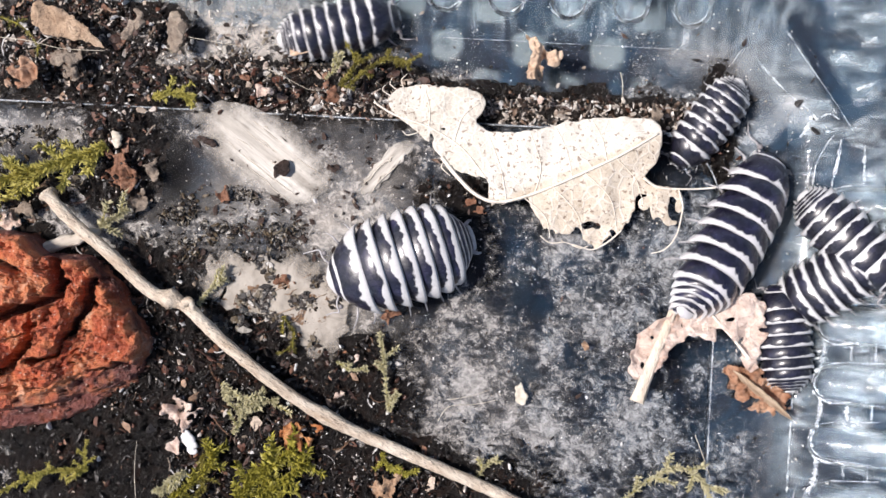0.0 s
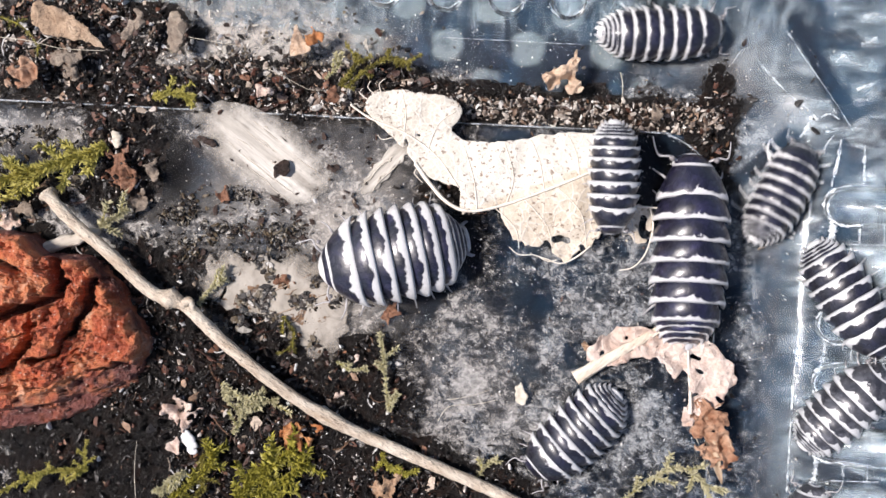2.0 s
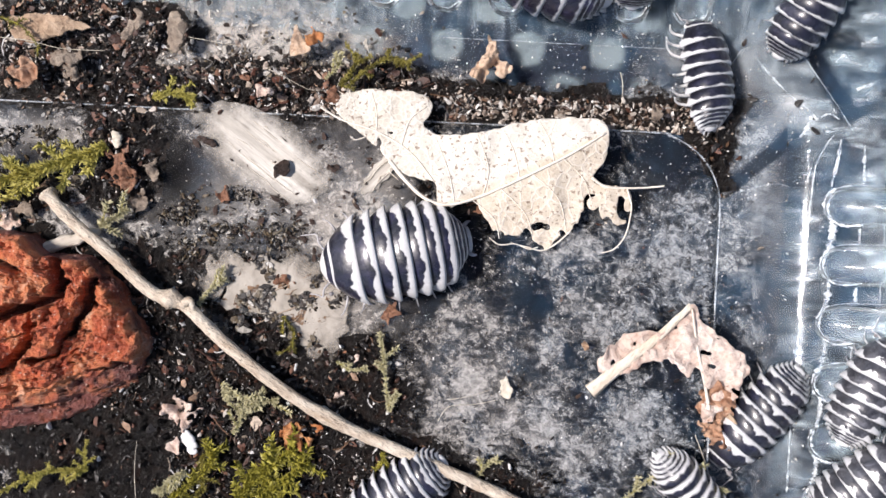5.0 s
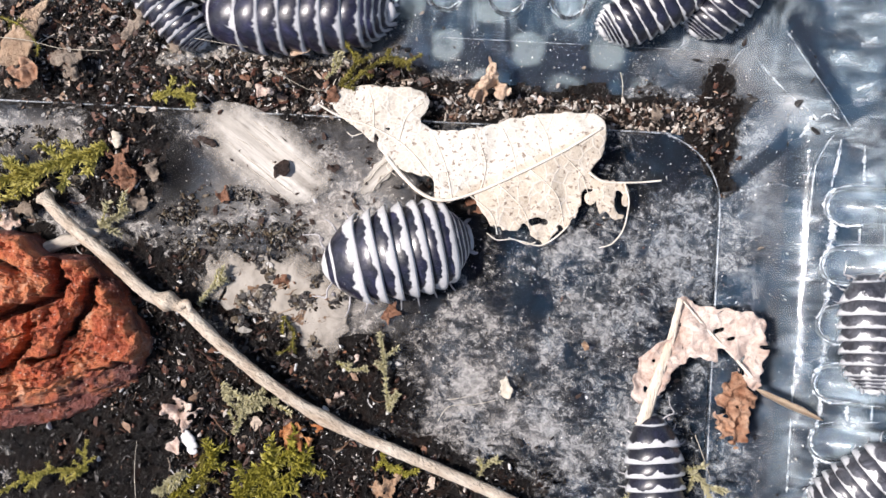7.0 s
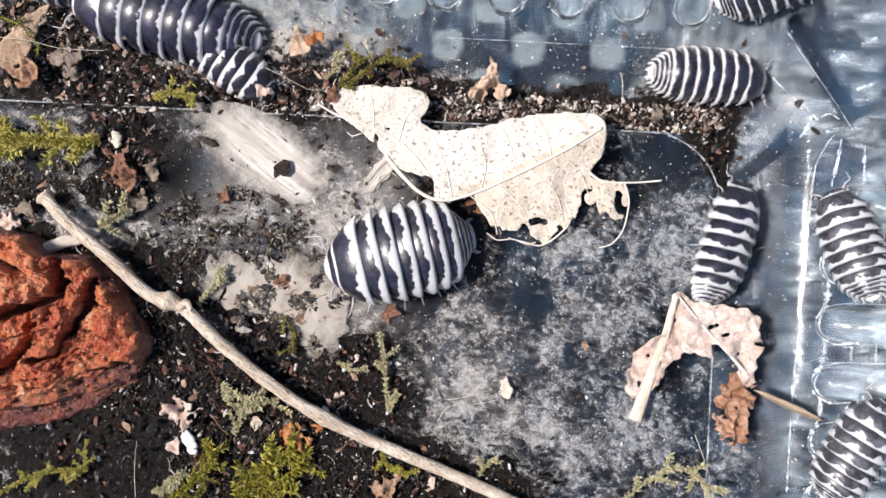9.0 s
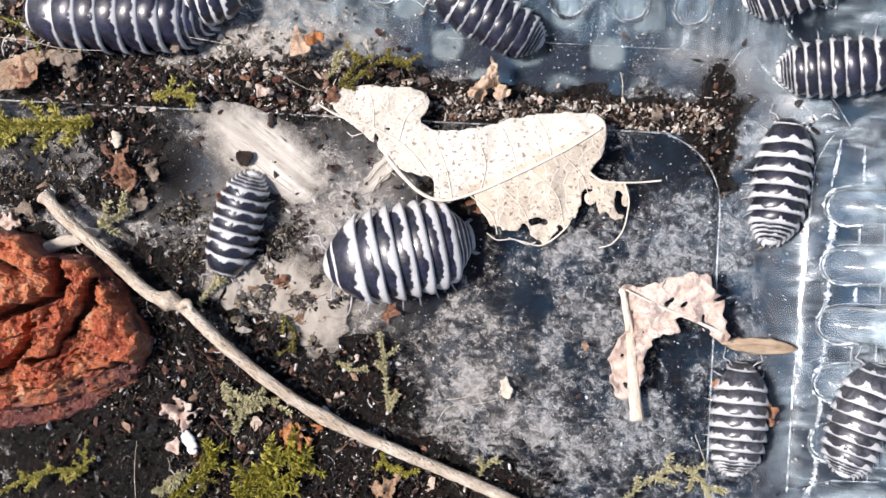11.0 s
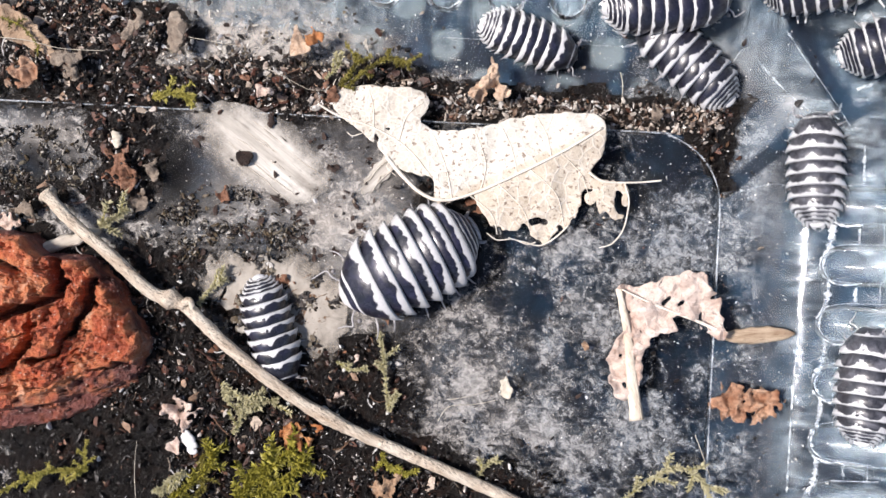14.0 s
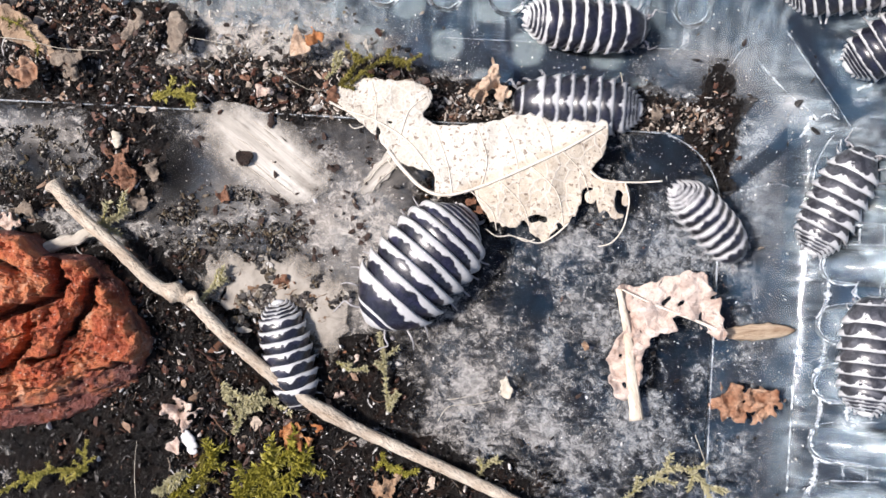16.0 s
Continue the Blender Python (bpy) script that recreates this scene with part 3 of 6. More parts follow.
def linked(name, me, material, parent=None, label="", smooth=True):
    me.materials.append(material)
    if smooth:
        me.shade_smooth()
    ob = new(name, me)
    ob.parent = parent
    return tagged(ob, label)


def mesh_of(verts, faces, name="mesh"):
    me = bpy.data.meshes.new(name)
    me.from_pydata([(x * MM, y * MM, z * MM) for x, y, z in verts], [], faces)
    me.update()
    return me


def empty(name, m=None):
    ob = new(name)
    ob.empty_display_size = 0.002
    if m:
        ob.matrix_basis = m
    return ob


def put(x, y, z=0.0, rx=0, ry=0, rz=0):
    return pose(x * MM, y * MM, z * MM, rx, ry, rz)


def smooth_line(points, steps=6, closed=False):
    """A Catmull-Rom line through control points."""
    pts = [Vector(p) for p in points]
    n, out = len(pts), []
    for i in range(n if closed else n - 1):
        a, b, c, d = (pts[(i + k) % n] if closed else pts[min(max(i + k, 0), n - 1)] for k in (-1, 0, 1, 2))
        for s in range(steps):
            t = s / steps
            out.append(0.5 * (2 * b + (c - a) * t + (2 * a - 5 * b + 4 * c - d) * t * t + (3 * b - a - 3 * c + d) * t ** 3))
    if not closed:
        out.append(pts[-1])
    return out


def tube(bm, line, radius, sides=6, rough=0.0, seed=0.0, flat=1.0):
    """A round tube along a line; radius: a number or a function of 0..1."""
    rings, n = [], len(line)
    for i, p in enumerate(line):
        d = (line[min(i + 1, n - 1)] - line[max(i - 1, 0)]).normalized()
        a = d.cross(Vector((0, 0, 1)))
        a = a.normalized() if a.length > 1e-4 else Vector((1, 0, 0))
        b = a.cross(d).normalized()
        r = radius(i / (n - 1)) if callable(radius) else radius
        ring = []
        for k in range(sides):
            w = 2 * math.pi * k / sides
            q = r * (1 + rough * noise.noise(Vector((p.x * 1.3 + seed, p.y * 1.3 + 4 * math.cos(w), p.z + 3 * math.sin(w)))))
            ring.append(bm.verts.new(p + a * q * math.cos(w) + b * q * flat * math.sin(w)))
        rings.append(ring)
    for r0, r1 in zip(rings, rings[1:]):
        for k in range(sides):
            bm.faces.new((r0[k], r0[(k + 1) % sides], r1[(k + 1) % sides], r1[k]))
    bm.faces.new(rings[0][::-1]), bm.faces.new(rings[-1])
    return bm


def inside(poly, x, y):
    """Which of the grid points lie within the outline."""
    hit = np.zeros(x.shape, bool)
    px, py = np.array([p[0] for p in poly]), np.array([p[1] for p in poly])
    for i in range(len(poly)):
        j = i - 1
        cross = (py[i] > y) != (py[j] > y)
        with np.errstate(divide="ignore", invalid="ignore"):
            hit ^= cross & (x < (px[j] - px[i]) * (y - py[i]) / (py[j] - py[i]) + px[i])
    return hit


def sheet(outline, cell, height, holes=None, thick=0.12, relax=3):
    """A thin curled sheet with thickness within an outline (mm). height(x, y) -> z; holes(x, y) -> True where eaten away."""
    xs, ys = [p[0] for p in outline], [p[1] for p in outline]
    gx, gy = np.arange(min(xs), max(xs) + cell, cell), np.arange(min(ys), max(ys) + cell, cell)
    cx, cy = np.meshgrid(gx + cell / 2, gy + cell / 2, indexing="ij")
    keep = inside(outline, cx, cy)
    bm, made = bmesh.new(), {}

    def vert(i, j):
        if (i, j) not in made:
            made[i, j] = bm.verts.new((gx[0] + i * cell, gy[0] + j * cell, 0))
        return made[i, j]

    for i, j in zip(*np.nonzero(keep)):
        if not (holes and holes(cx[i, j], cy[i, j])):
            bm.faces.new((vert(i, j), vert(i + 1, j), vert(i + 1, j + 1), vert(i, j + 1)))
    for _ in range(relax):
        rim = [v for v in bm.verts if v.is_boundary]
        moved = [(v, sum((e.other_vert(v).co for e in v.link_edges if e.is_boundary), Vector()) / max(1, sum(e.is_boundary for e in v.link_edges))) for v in rim]
        for v, c in moved:
            v.co = v.co.lerp(c, 0.5)
    for v in bm.verts:
        v.co.z = height(v.co.x, v.co.y)
    top = list(bm.faces)
    low = {v: bm.verts.new(v.co - Vector((0, 0, thick))) for v in list(bm.verts)}
    rims = [e for e in bm.edges if e.is_boundary]
    for e in rims:
        a, b = e.link_loops[0].vert, e.link_loops[0].link_loop_next.vert
        bm.faces.new((b, a, low[a], low[b]))
    for f in top:
        bm.faces.new([low[v] for v in reversed(f.verts)])
    return bm


def build_tray():
    tray = tagged(empty("plastic_tray"), "clear moulded plastic food tray with fluted sloping walls and dried residue", "tray")
    step, groups = 0.5, {}
    na, nb = int((WALL_E - WALL_W + 40) / step), int((WALL_N - WALL_S + 40) / step)
    a0, b0 = WALL_W - 20, WALL_S - 20
    for i in range(na):
        for j in range(nb):
            a, b = a0 + (i + 0.5) * step, b0 + (j + 0.5) * step
            d, side = outward(a, b)
            if d < 19.5:
                groups.setdefault("base" if d < 0 else side, []).append((i, j))
    for side, cells in groups.items():
        index, verts, faces = {}, [], []
        for i, j in cells:
            f = []
            for p, q in ((i, j), (i + 1, j), (i + 1, j + 1), (i, j + 1)):
                if (p, q) not in index:
                    a, b = a0 + p * step, b0 + q * step
                    index[p, q] = len(verts)
                    x, y = from_tray(a, b)
                    verts.append((x, y, form(a, b)))
                f.append(index[p, q])
            faces.append(f)
        ob = linked("base" if side == "base" else "side_wall", mesh_of(verts, faces), FLOOR_PLASTIC if side == "base" else WALL_PLASTIC, tray, "clouded flat base with a raised panel" if side == "base" else "")
        m = ob.modifiers.new("thickness", "SOLIDIFY")
        m.thickness, m.offset, m.use_rim = 0.35 * MM, -1, False
        ob.visible_shadow = False
    # the flutes moulded into the walls: a rounded end, then a straight ridge up the slope

    def hide(ob):
        ob.visible_shadow = False
        return ob

    def wire(points, r, material, parent=tray, name="ridge", vary=0.75):
        bm = bmesh.new()
        line = smooth_line(points, 8)
        tube(bm, line, lambda t: r * (1 - vary + 2 * vary * abs(noise.noise(Vector((t * 9, points[0].x, points[0].y))))) * (0.35 + 0.65 * math.sin(math.pi * min(max(t, 0.02), 0.98)) ** 0.5), 8, 0.35, flat=0.4)
        return hide(part(name, bm, material, parent))

    def flute(u, v, wide, da, db):
        """(u, v): where its round end lies on the plan; it runs up along (da, db)."""
        p = on_tray(u, v)
        a, b = to_tray(p.x, p.y)
        bm, line = bmesh.new(), []
        for s in (0.15, 0.4, 0.75, 1.15, 1.6, 2.2, 3, 4, 5.5, 7, 9, 11.5, 14):
            line.append(Vector((*from_tray(a + da * s * 0.86, b + db * s * 0.86), p.z - 0.35 + s * 0.43)))

        def r(t):
            s = (line[min(12, round(t * 12))].z - line[0].z) / 0.43 + 0.15
            return wide * math.sqrt(max(0.03, 1 - max(0, 1 - s / wide) ** 2)) + 0.02 * s
        tube(bm, line, r, 24, flat=0.8)
        return hide(part("flute", bm, FLUTE, tray))

    for k in range(9):
        u, v = 1457 - 7.3 * k, 365 + 104 * k
        ob = flute(u, v, 1.72, 1, 0)
        # the fold weaving round flute ends and pockets between, its glints painted white
        arc = [(34 - 34 * math.sin(w), -34 * math.cos(w)) for w in (radians(20 + 14 * q) for q in range(11))]
        wire([on_tray(u + du, v + dv, 0.4) for du, dv in arc], 0.24, GLINT_EDGE, ob, "fold")
        wire([on_tray(u + du, v + dv, 0.3) for du, dv in ((11, 27), (14, 38), (13, 52), (10, 66), (5, 76))], 0.36, GLINT_EDGE, ob, "fold")
        wire([on_tray(u + du, v + dv, 0.5) for du, dv in ((20, 32), (36, 36), (52, 35), (66, 34))], 0.15, GLINT_EDGE, ob, "fold")
        wire([on_tray(u + du, v + dv, 0.5) for du, dv in ((22, -32), (50, -36), (90, -35), (130, -34))], 0.08, PALE_EDGE, ob, "fold")
        wire([on_tray(u + du, v + dv, 0.4) for du, dv in ((62, 40), (60, 52), (61, 66))], 0.22, GLINT_EDGE, ob, "web")
        wire([on_tray(u + du, v + dv, 0.4) for du, dv in ((104, 38), (104, 52), (103, 68))], 0.14, PALE_EDGE, ob, "web")
    for k in range(-7, 6):
        u = 678 + 109 * k
        ob = flute(u, 14 + 0.066 * (u - 678), 1.72, 0, 1)
        v = 14 + 0.066 * (u - 678)
        wire([on_tray(u + du, v + dv, 0.35) for du, dv in ((-34, -28), (-26, -12), (-10, -2), (8, 0), (26, -11), (34, -28))], 0.13, PALE_EDGE, ob, "fold")
        wire([on_tray(u + du, v + dv, 0.45) for du, dv in ((10, -3), (22, -10), (30, -22))], 0.17, GLINT_EDGE, ob, "fold")

    # crisp moulded ridges along the foot of the walls and across the corner
    def ridge(points, r, material=PALE_EDGE, level=None):
        line = [Vector((*from_tray(a, b), (form(a, b) if level is None else level) + r * 0.4)) for a, b in points]
        bm = bmesh.new()
        tube(bm, smooth_line(line, 12), lambda t: r * (0.55 + 0.7 * abs(noise.noise(Vector((t * 23, points[0][0], r))))), 8)
        hide(part("ridge", bm, material, tray))
    # the raised panel's edge, with its highlight painted pale
    edge = [(PANEL_W + 4, PANEL_N - 0.05), (-20, PANEL_N - 0.05), (0, PANEL_N - 0.05)] + [(PANEL_E - PANEL_R + PANEL_R * math.sin(w), PANEL_N - PANEL_R + PANEL_R * math.cos(w)) for w in (0.0, 0.26, 0.52, 0.79, 1.05, 1.31, 1.57)] + [(PANEL_E, 2.0)] + [(PANEL_E, -10), (PANEL_E, -30), (PANEL_E, PANEL_S + 4)]
    ridge(edge, 0.13, PALE_EDGE, -0.08)
    ridge([(22.0, WALL_N + 0.2), (10, WALL_N + 0.2), (-2, WALL_N + 0.2)], 0.045)

    def crease(points, r, material=GLINT_EDGE, up=0.1):
        wire([on_tray(u, v, up) for u, v in points], r, material)
    # the glint along the foot of the east wall, painted in separate lengths
    crease([(1443, 292), (1437, 330), (1430, 400), (1424, 470), (1417, 545)], 0.15)
    crease([(1416, 550), (1411, 600), (1405, 655)], 0.08, PALE_EDGE)
    crease([(1405, 655), (1402, 690), (1400, 725)], 0.15)
    crease([(1399, 735), (1396, 790), (1391, 872)], 0.17)
    crease([(1391, 880), (1384, 950), (1374, 1060)], 0.16)
    crease([(1488, 246), (1484, 275), (1477, 305), (1470, 330)], 0.20)
    crease([(1530, 262), (1529, 295), (1527, 330)], 0.22)
    crease([(1475, 240), (1458, 262), (1444, 292)], 0.10, PALE_EDGE)
    # the facets of the corner; short white beads stand in for their glints
    crease([(1391, 54), (1420, 99), (1455, 149), (1486, 195), (1504, 224)], 0.13, PALE_EDGE)
    crease([(1296, 112), (1310, 92), (1330, 83)], 0.10, PALE_EDGE)
    crease([(1341, 108), (1356, 126), (1372, 144), (1388, 160)], 0.19)
    crease([(1388, 160), (1410, 180), (1438, 200)], 0.10, PALE_EDGE)
    crease([(1414, 244), (1424, 233), (1431, 218)], 0.30)
    crease([(1432, 212), (1440, 208), (1446, 214)], 0.26)
    crease([(1452, 208), (1468, 202), (1484, 212)], 0.16, PALE_EDGE)
    crease([(1482, 226), (1470, 234), (1460, 232)], 0.18, PALE_EDGE)
    crease([(1290, 346), (1330, 334), (1372, 326), (1398, 332)], 0.10, PALE_EDGE)
    crease([(1524, 80), (1540, 74), (1552, 66)], 0.26)
    crease([(1478, 112), (1490, 100), (1500, 104)], 0.28)
    crease([(1516, 160), (1530, 154), (1544, 150)], 0.28)
    # rolled lip round the top
    bm = bmesh.new()
    top = 19.4
    pts = [(WALL_E + top, WALL_S - top), (WALL_E + top, 4.0), (WALL_E + top * 0.95, 8.5), (WALL_E - 6, WALL_N + top * 0.93), (WALL_E - 14, WALL_N + top), (WALL_W - top, WALL_N + top), (WALL_W - top, WALL_S - top)]
    line = []
    for (a, b), (c, d) in zip(pts, pts[1:] + pts[:1]):
        for k in range(8):
            line.append(Vector((*from_tray(a + (c - a) * k / 8, b + (d - b) * k / 8), RIM)))
    tube(bm, line + line[:1], 0.9, 10, flat=0.5)
    part("rim", bm, PALE_EDGE, tray).visible_shadow = False
    return tray


bm = bmesh.new()
bmesh.ops.create_cube(bm, size=1)
for v in bm.verts:
    v.co = Vector((v.co.x * 1400, v.co.y * 1400, (v.co.z - 0.5) * 22))
bmesh.ops.bevel(bm, geom=[e for e in bm.edges], offset=3, segments=3, affect="EDGES")
table = part("table_top", bm, CLOTH, None, "dark navy table surface with faint pale checks under the tray", smooth=False)
table.location.z = -2.05 * MM
tagged(table, category="table", kind="structure")
build_tray()

# ---- soil ----
# patches on the plan: centre and half axes
PATCHES = ((60, 50, 260, 112), (330, 150, 300, 48), (600, 158, 260, 48), (900, 186, 300, 28), (1180, 196, 120, 26), (1268, 240, 42, 90), (232, 240, 66, 66), (196, 335, 60, 46),
           (60, 345, 60, 14), (140, 600, 290, 190), (350, 760, 375, 230), (450, 700, 170, 150), (690, 850, 170, 80), (375, 610, 95, 80), (850, 860, 80, 40), (622, 628, 80, 40),
           (810, 345, 90, 45), (-260, 620, 260, 420), (350, 1050, 700, 200))


def soil_depth(x, y):
    u, v = x * 20 + 784, 441 - y * 20
    best = -9.0
    for cu, cv, ru, rv in PATCHES:
        q = ((u - cu) / ru) ** 2 + ((v - cv) / rv) ** 2
        best = max(best, 1 - q if q < 1 else (1 - math.sqrt(q)) * min(ru, rv) / 60)
    if u > 760 and v < 440 and ground(x, y) > -0.6:
        best -= 0.6                           # the raised panel stays clear in the north-east
    return best + 0.55 * noise.fractal(Vector((x * 0.22, y * 0.22, 3.3)), 0.8, 2.1, 4)


def build_soil():
    step, x0, y0, nx, ny = 0.28, -50.0, -34.0, 300, 200
    depth = [[soil_depth(x0 + i * step, y0 + j * step) for j in range(ny + 1)] for i in range(nx + 1)]
    index, verts, faces = {}, [], []
    for i in range(nx):
        for j in range(ny):
            if max(depth[i][j], depth[i + 1][j + 1]) < -0.08:
                continue
            f = []
            for p, q in ((i, j), (i + 1, j), (i + 1, j + 1), (i, j + 1)):
                if (p, q) not in index:
                    x, y = x0 + p * step, y0 + q * step
                    s = min(1.0, max(0.0, depth[p][q] + 0.08))
                    lump = noise.fractal(Vector((x * 1.1, y * 1.1, 1.0)), 0.6, 2.2, 5)
                    index[p, q] = len(verts)
                    verts.append((x + 0.1 * lump, y, ground(x, y) - 0.16 + 0.55 * min(1, s * 4) * (0.45 + 0.55 * lump) + s * (0.5 + 0.6 * max(-0.7, lump))))
                f.append(index[p, q])
            faces.append(f)
    soil = linked("soil", mesh_of(verts, faces), SOIL)
    tagged(soil, "damp black soil spread in crumbly patches over the tray", "soil", kind="stuff")


def crumb_mesh(name, count, size, where, material, label, category, seed, area=(-41, -24, 34, 24), thin=False, up=0.0):
    """Loose irregular grains joined into one object."""
    rnd = random.Random(seed)
    base = bmesh.new()
    bmesh.ops.create_icosphere(base, subdivisions=1, radius=1)
    bv = [v.co.copy() for v in base.verts]
    bf = [[v.index for v in f.verts] for f in base.faces]
    base.free()
    verts, faces, made, tries = [], [], 0, 0
    while made < count and tries < count * 12:
        tries += 1
        x, y = rnd.uniform(area[0], area[2]), rnd.uniform(area[1], area[3])
        s = where(x, y)
        if rnd.random() > s * (0.22 if y < -14 and x < -24 else 1.0):
            continue
        r = size[0] + (size[1] - size[0]) * rnd.random() ** 2.5
        m = Euler((rnd.uniform(0, 6), rnd.uniform(0, 6), rnd.uniform(0, 6))).to_matrix()
        k = Vector((rnd.uniform(0.5, 2.1), rnd.uniform(0.4, 1.1), rnd.uniform(0.2, 0.7))) * r
        if thin:
            m = Euler((rnd.gauss(0, 0.35), rnd.gauss(0, 0.35), rnd.uniform(0, 6.28))).to_matrix()
            k = Vector((rnd.uniform(0.6, 2.0), rnd.uniform(0.4, 1.2), 0.16)) * r
        d = soil_depth(x, y)
        z = ground(x, y) + up + r * 0.3 + (min(1, d) * 0.75 if d > 0.05 else 0)
        n0 = len(verts)
        for v in bv:
            q = m @ Vector((v.x * k.x, v.y * k.y, v.z * k.z)) * rnd.uniform(0.55, 1.3)
            verts.append((x + q.x, y + q.y, z + q.z))
        faces += [[n0 + i for i in f] for f in bf]
        made += 1
    ob = linked(name, mesh_of(verts, faces), material, smooth=False)
    return tagged(ob, label, category, kind="stuff")


build_soil()
crumb_mesh("soil_crumbs", 15000, (0.05, 0.36), lambda x, y: max(0.015, min(1.0, soil_depth(x, y) * 1.2 + 0.22)), GRAINS, "brown, grey and pale crumbs of soil and bark", "soil", 5)
crumb_mesh("gutter_grit", 1500, (0.13, 0.42), lambda x, y: 1.0 if abs(y - 12.7 + 0.05 * x) < 1.2 + 0.6 * noise.noise(Vector((x * 0.4, 0, 0))) else 0.0, GRIT, "beige and brown grit lying in the gutter of the tray", "grit", 6, (-12, 9, 25, 16))
crumb_mesh("pale_specks", 5200, (0.025, 0.11), lambda x, y: 0.8 if soil_depth(x, y) < 0.3 else 0.5, SPECKS, "tiny white specks of grit scattered over the plastic", "grit", 9)

# wet highlights of the soil, added as loose pale grains
crumb_mesh("soil_glints", 1500, (0.03, 0.10), lambda x, y: 1.0 if soil_depth(x, y) > 0.15 else 0.0, SPECKS, "tiny white and grey grains added as wet glints of the damp soil", "grit", 10, up=0.42)
crumb_mesh("pale_litter", 1300, (0.06, 0.32), lambda x, y: max(0.0, min(1.0, soil_depth(x, y) + 0.5)) * (0.5 + noise.noise(Vector((x * 0.3, y * 0.3, 6)))) * (1.0 if y > 15.5 else 0.3), GRIT, "beige and grey crumbs of dry litter on the soil strip", "plant litter", 12, (-40, 11.5, 2, 22.4), True)


CLOTS = grain_material("damp_clots", [(0.0, (0.012, 0.009, 0.007)), (0.38, (0.035, 0.022, 0.014)), (0.58, (0.10, 0.07, 0.035)), (0.72, (0.20, 0.17, 0.12)), (0.86, (0.38, 0.35, 0.30)), (0.95, (0.60, 0.57, 0.52))], 0.5)
LITTER = grain_material("brown_litter", [(0.0, (0.05, 0.018, 0.010)), (0.34, (0.12, 0.040, 0.020)), (0.6, (0.22, 0.10, 0.055)), (0.80, (0.36, 0.23, 0.15)), (0.93, (0.55, 0.44, 0.34))], 0.6)
crumb_mesh("bark_litter", 760, (0.12, 0.56), lambda x, y: max(0.0, min(1.0, soil_depth(x, y) * 1.5)) * (0.35 + 0.65 * (y > 8)) * (0.25 if x > 2 else 1.0), LITTER, "red-brown and tan flakes of bark and leaf in the soil", "plant litter", 31, thin=True)
crumb_mesh("leaf_crumbs", 900, (0.05, 0.34), lambda x, y: max(0.0, 1 - ((x + 14.8) / 7) ** 2 - ((y + 4.6) / 5) ** 2) * (noise.noise(Vector((x * 0.55, y * 0.55, 1))) > 0.20), CLOTS, "brown crumbs of rotten leaf on the pale leaf skin", "plant litter", 32, (-22, -10, -7, 1), True, 0.60)

crumb_mesh("bark_crumbs", 210, (0.05, 0.40), lambda x, y: 1.0 if noise.noise(Vector((x * 0.45, y * 0.45, 3))) > 0.12 else 0.06, DARKBARK, "dark brown and black crumbs of bark on the clouded plastic", "bark", 33, (-22, -1, -6, 10), True)

crumb_mesh("strip_crumbs", 900, (0.05, 0.30), lambda x, y: max(0.0, min(1.0, (21.5 - y) / 5.5)) * (0.12 if noise.noise(Vector((x * 0.5, y * 0.5, 14))) < 0.0 else 0.9) * min(1.0, max(0.0, (-3 - x) / 6)), CLOTS, "dark and pale crumbs strewn thinly above the soil strip", "soil", 35, (-27, 15.0, -3, 21.5), True)
crumb_mesh("soil_clots", 3500, (0.05, 0.30), lambda x, y: (1.0 if noise.fractal(Vector((x * 0.42, y * 0.42, 8)), 0.7, 2.1, 3) > 0.10 else 0.05) * max(0.0, min(1.0, 2.2 - 2.2 * min(((x + 19.5) / 7.5) ** 2 + ((y - 1.6) / 4.2) ** 2, ((x + 35.5) / 6.5) ** 2 + ((y - 8.0) / 3.2) ** 2))), CLOTS, "clots of dark and pale soil crumbs stuck to the plastic", "soil", 34, (-42, -4, -11, 12))


def fibres(count, seed):
    """Short bent fibres and slivers strewn in the soil."""
    rnd = random.Random(seed)
    bm = bmesh.new()
    made = 0
    while made < count:
        x, y = rnd.uniform(-40, 12), rnd.uniform(-23, 23)
        d = soil_depth(x, y)
        if d < rnd.uniform(-0.1, 0.5) or (y < -13 and x < -24 and rnd.random() < 0.7):
            continue
        w, ln = rnd.uniform(0, 6.28), rnd.uniform(0.5, 2.2)
        z = ground(x, y) + 0.25 + 0.75 * max(0, min(1, d))
        p = Vector((x, y, z))
        q = Vector((math.cos(w), math.sin(w), rnd.uniform(-0.1, 0.3))) * ln
        b = Vector((-math.sin(w), math.cos(w), 0.3)) * ln * rnd.uniform(-0.25, 0.25)
        tube(bm, [p, p + q * 0.35 + b, p + q * 0.7 + b, p + q], rnd.uniform(0.02, 0.07), 4, flat=rnd.uniform(0.4, 1))
        made += 1
    ob = part("litter_fibres", bm, GRAINS, smooth=False)
    tagged(ob, "short brown and pale plant fibres strewn over soil", "plant litter", kind="stuff")


fibres(520, 21)

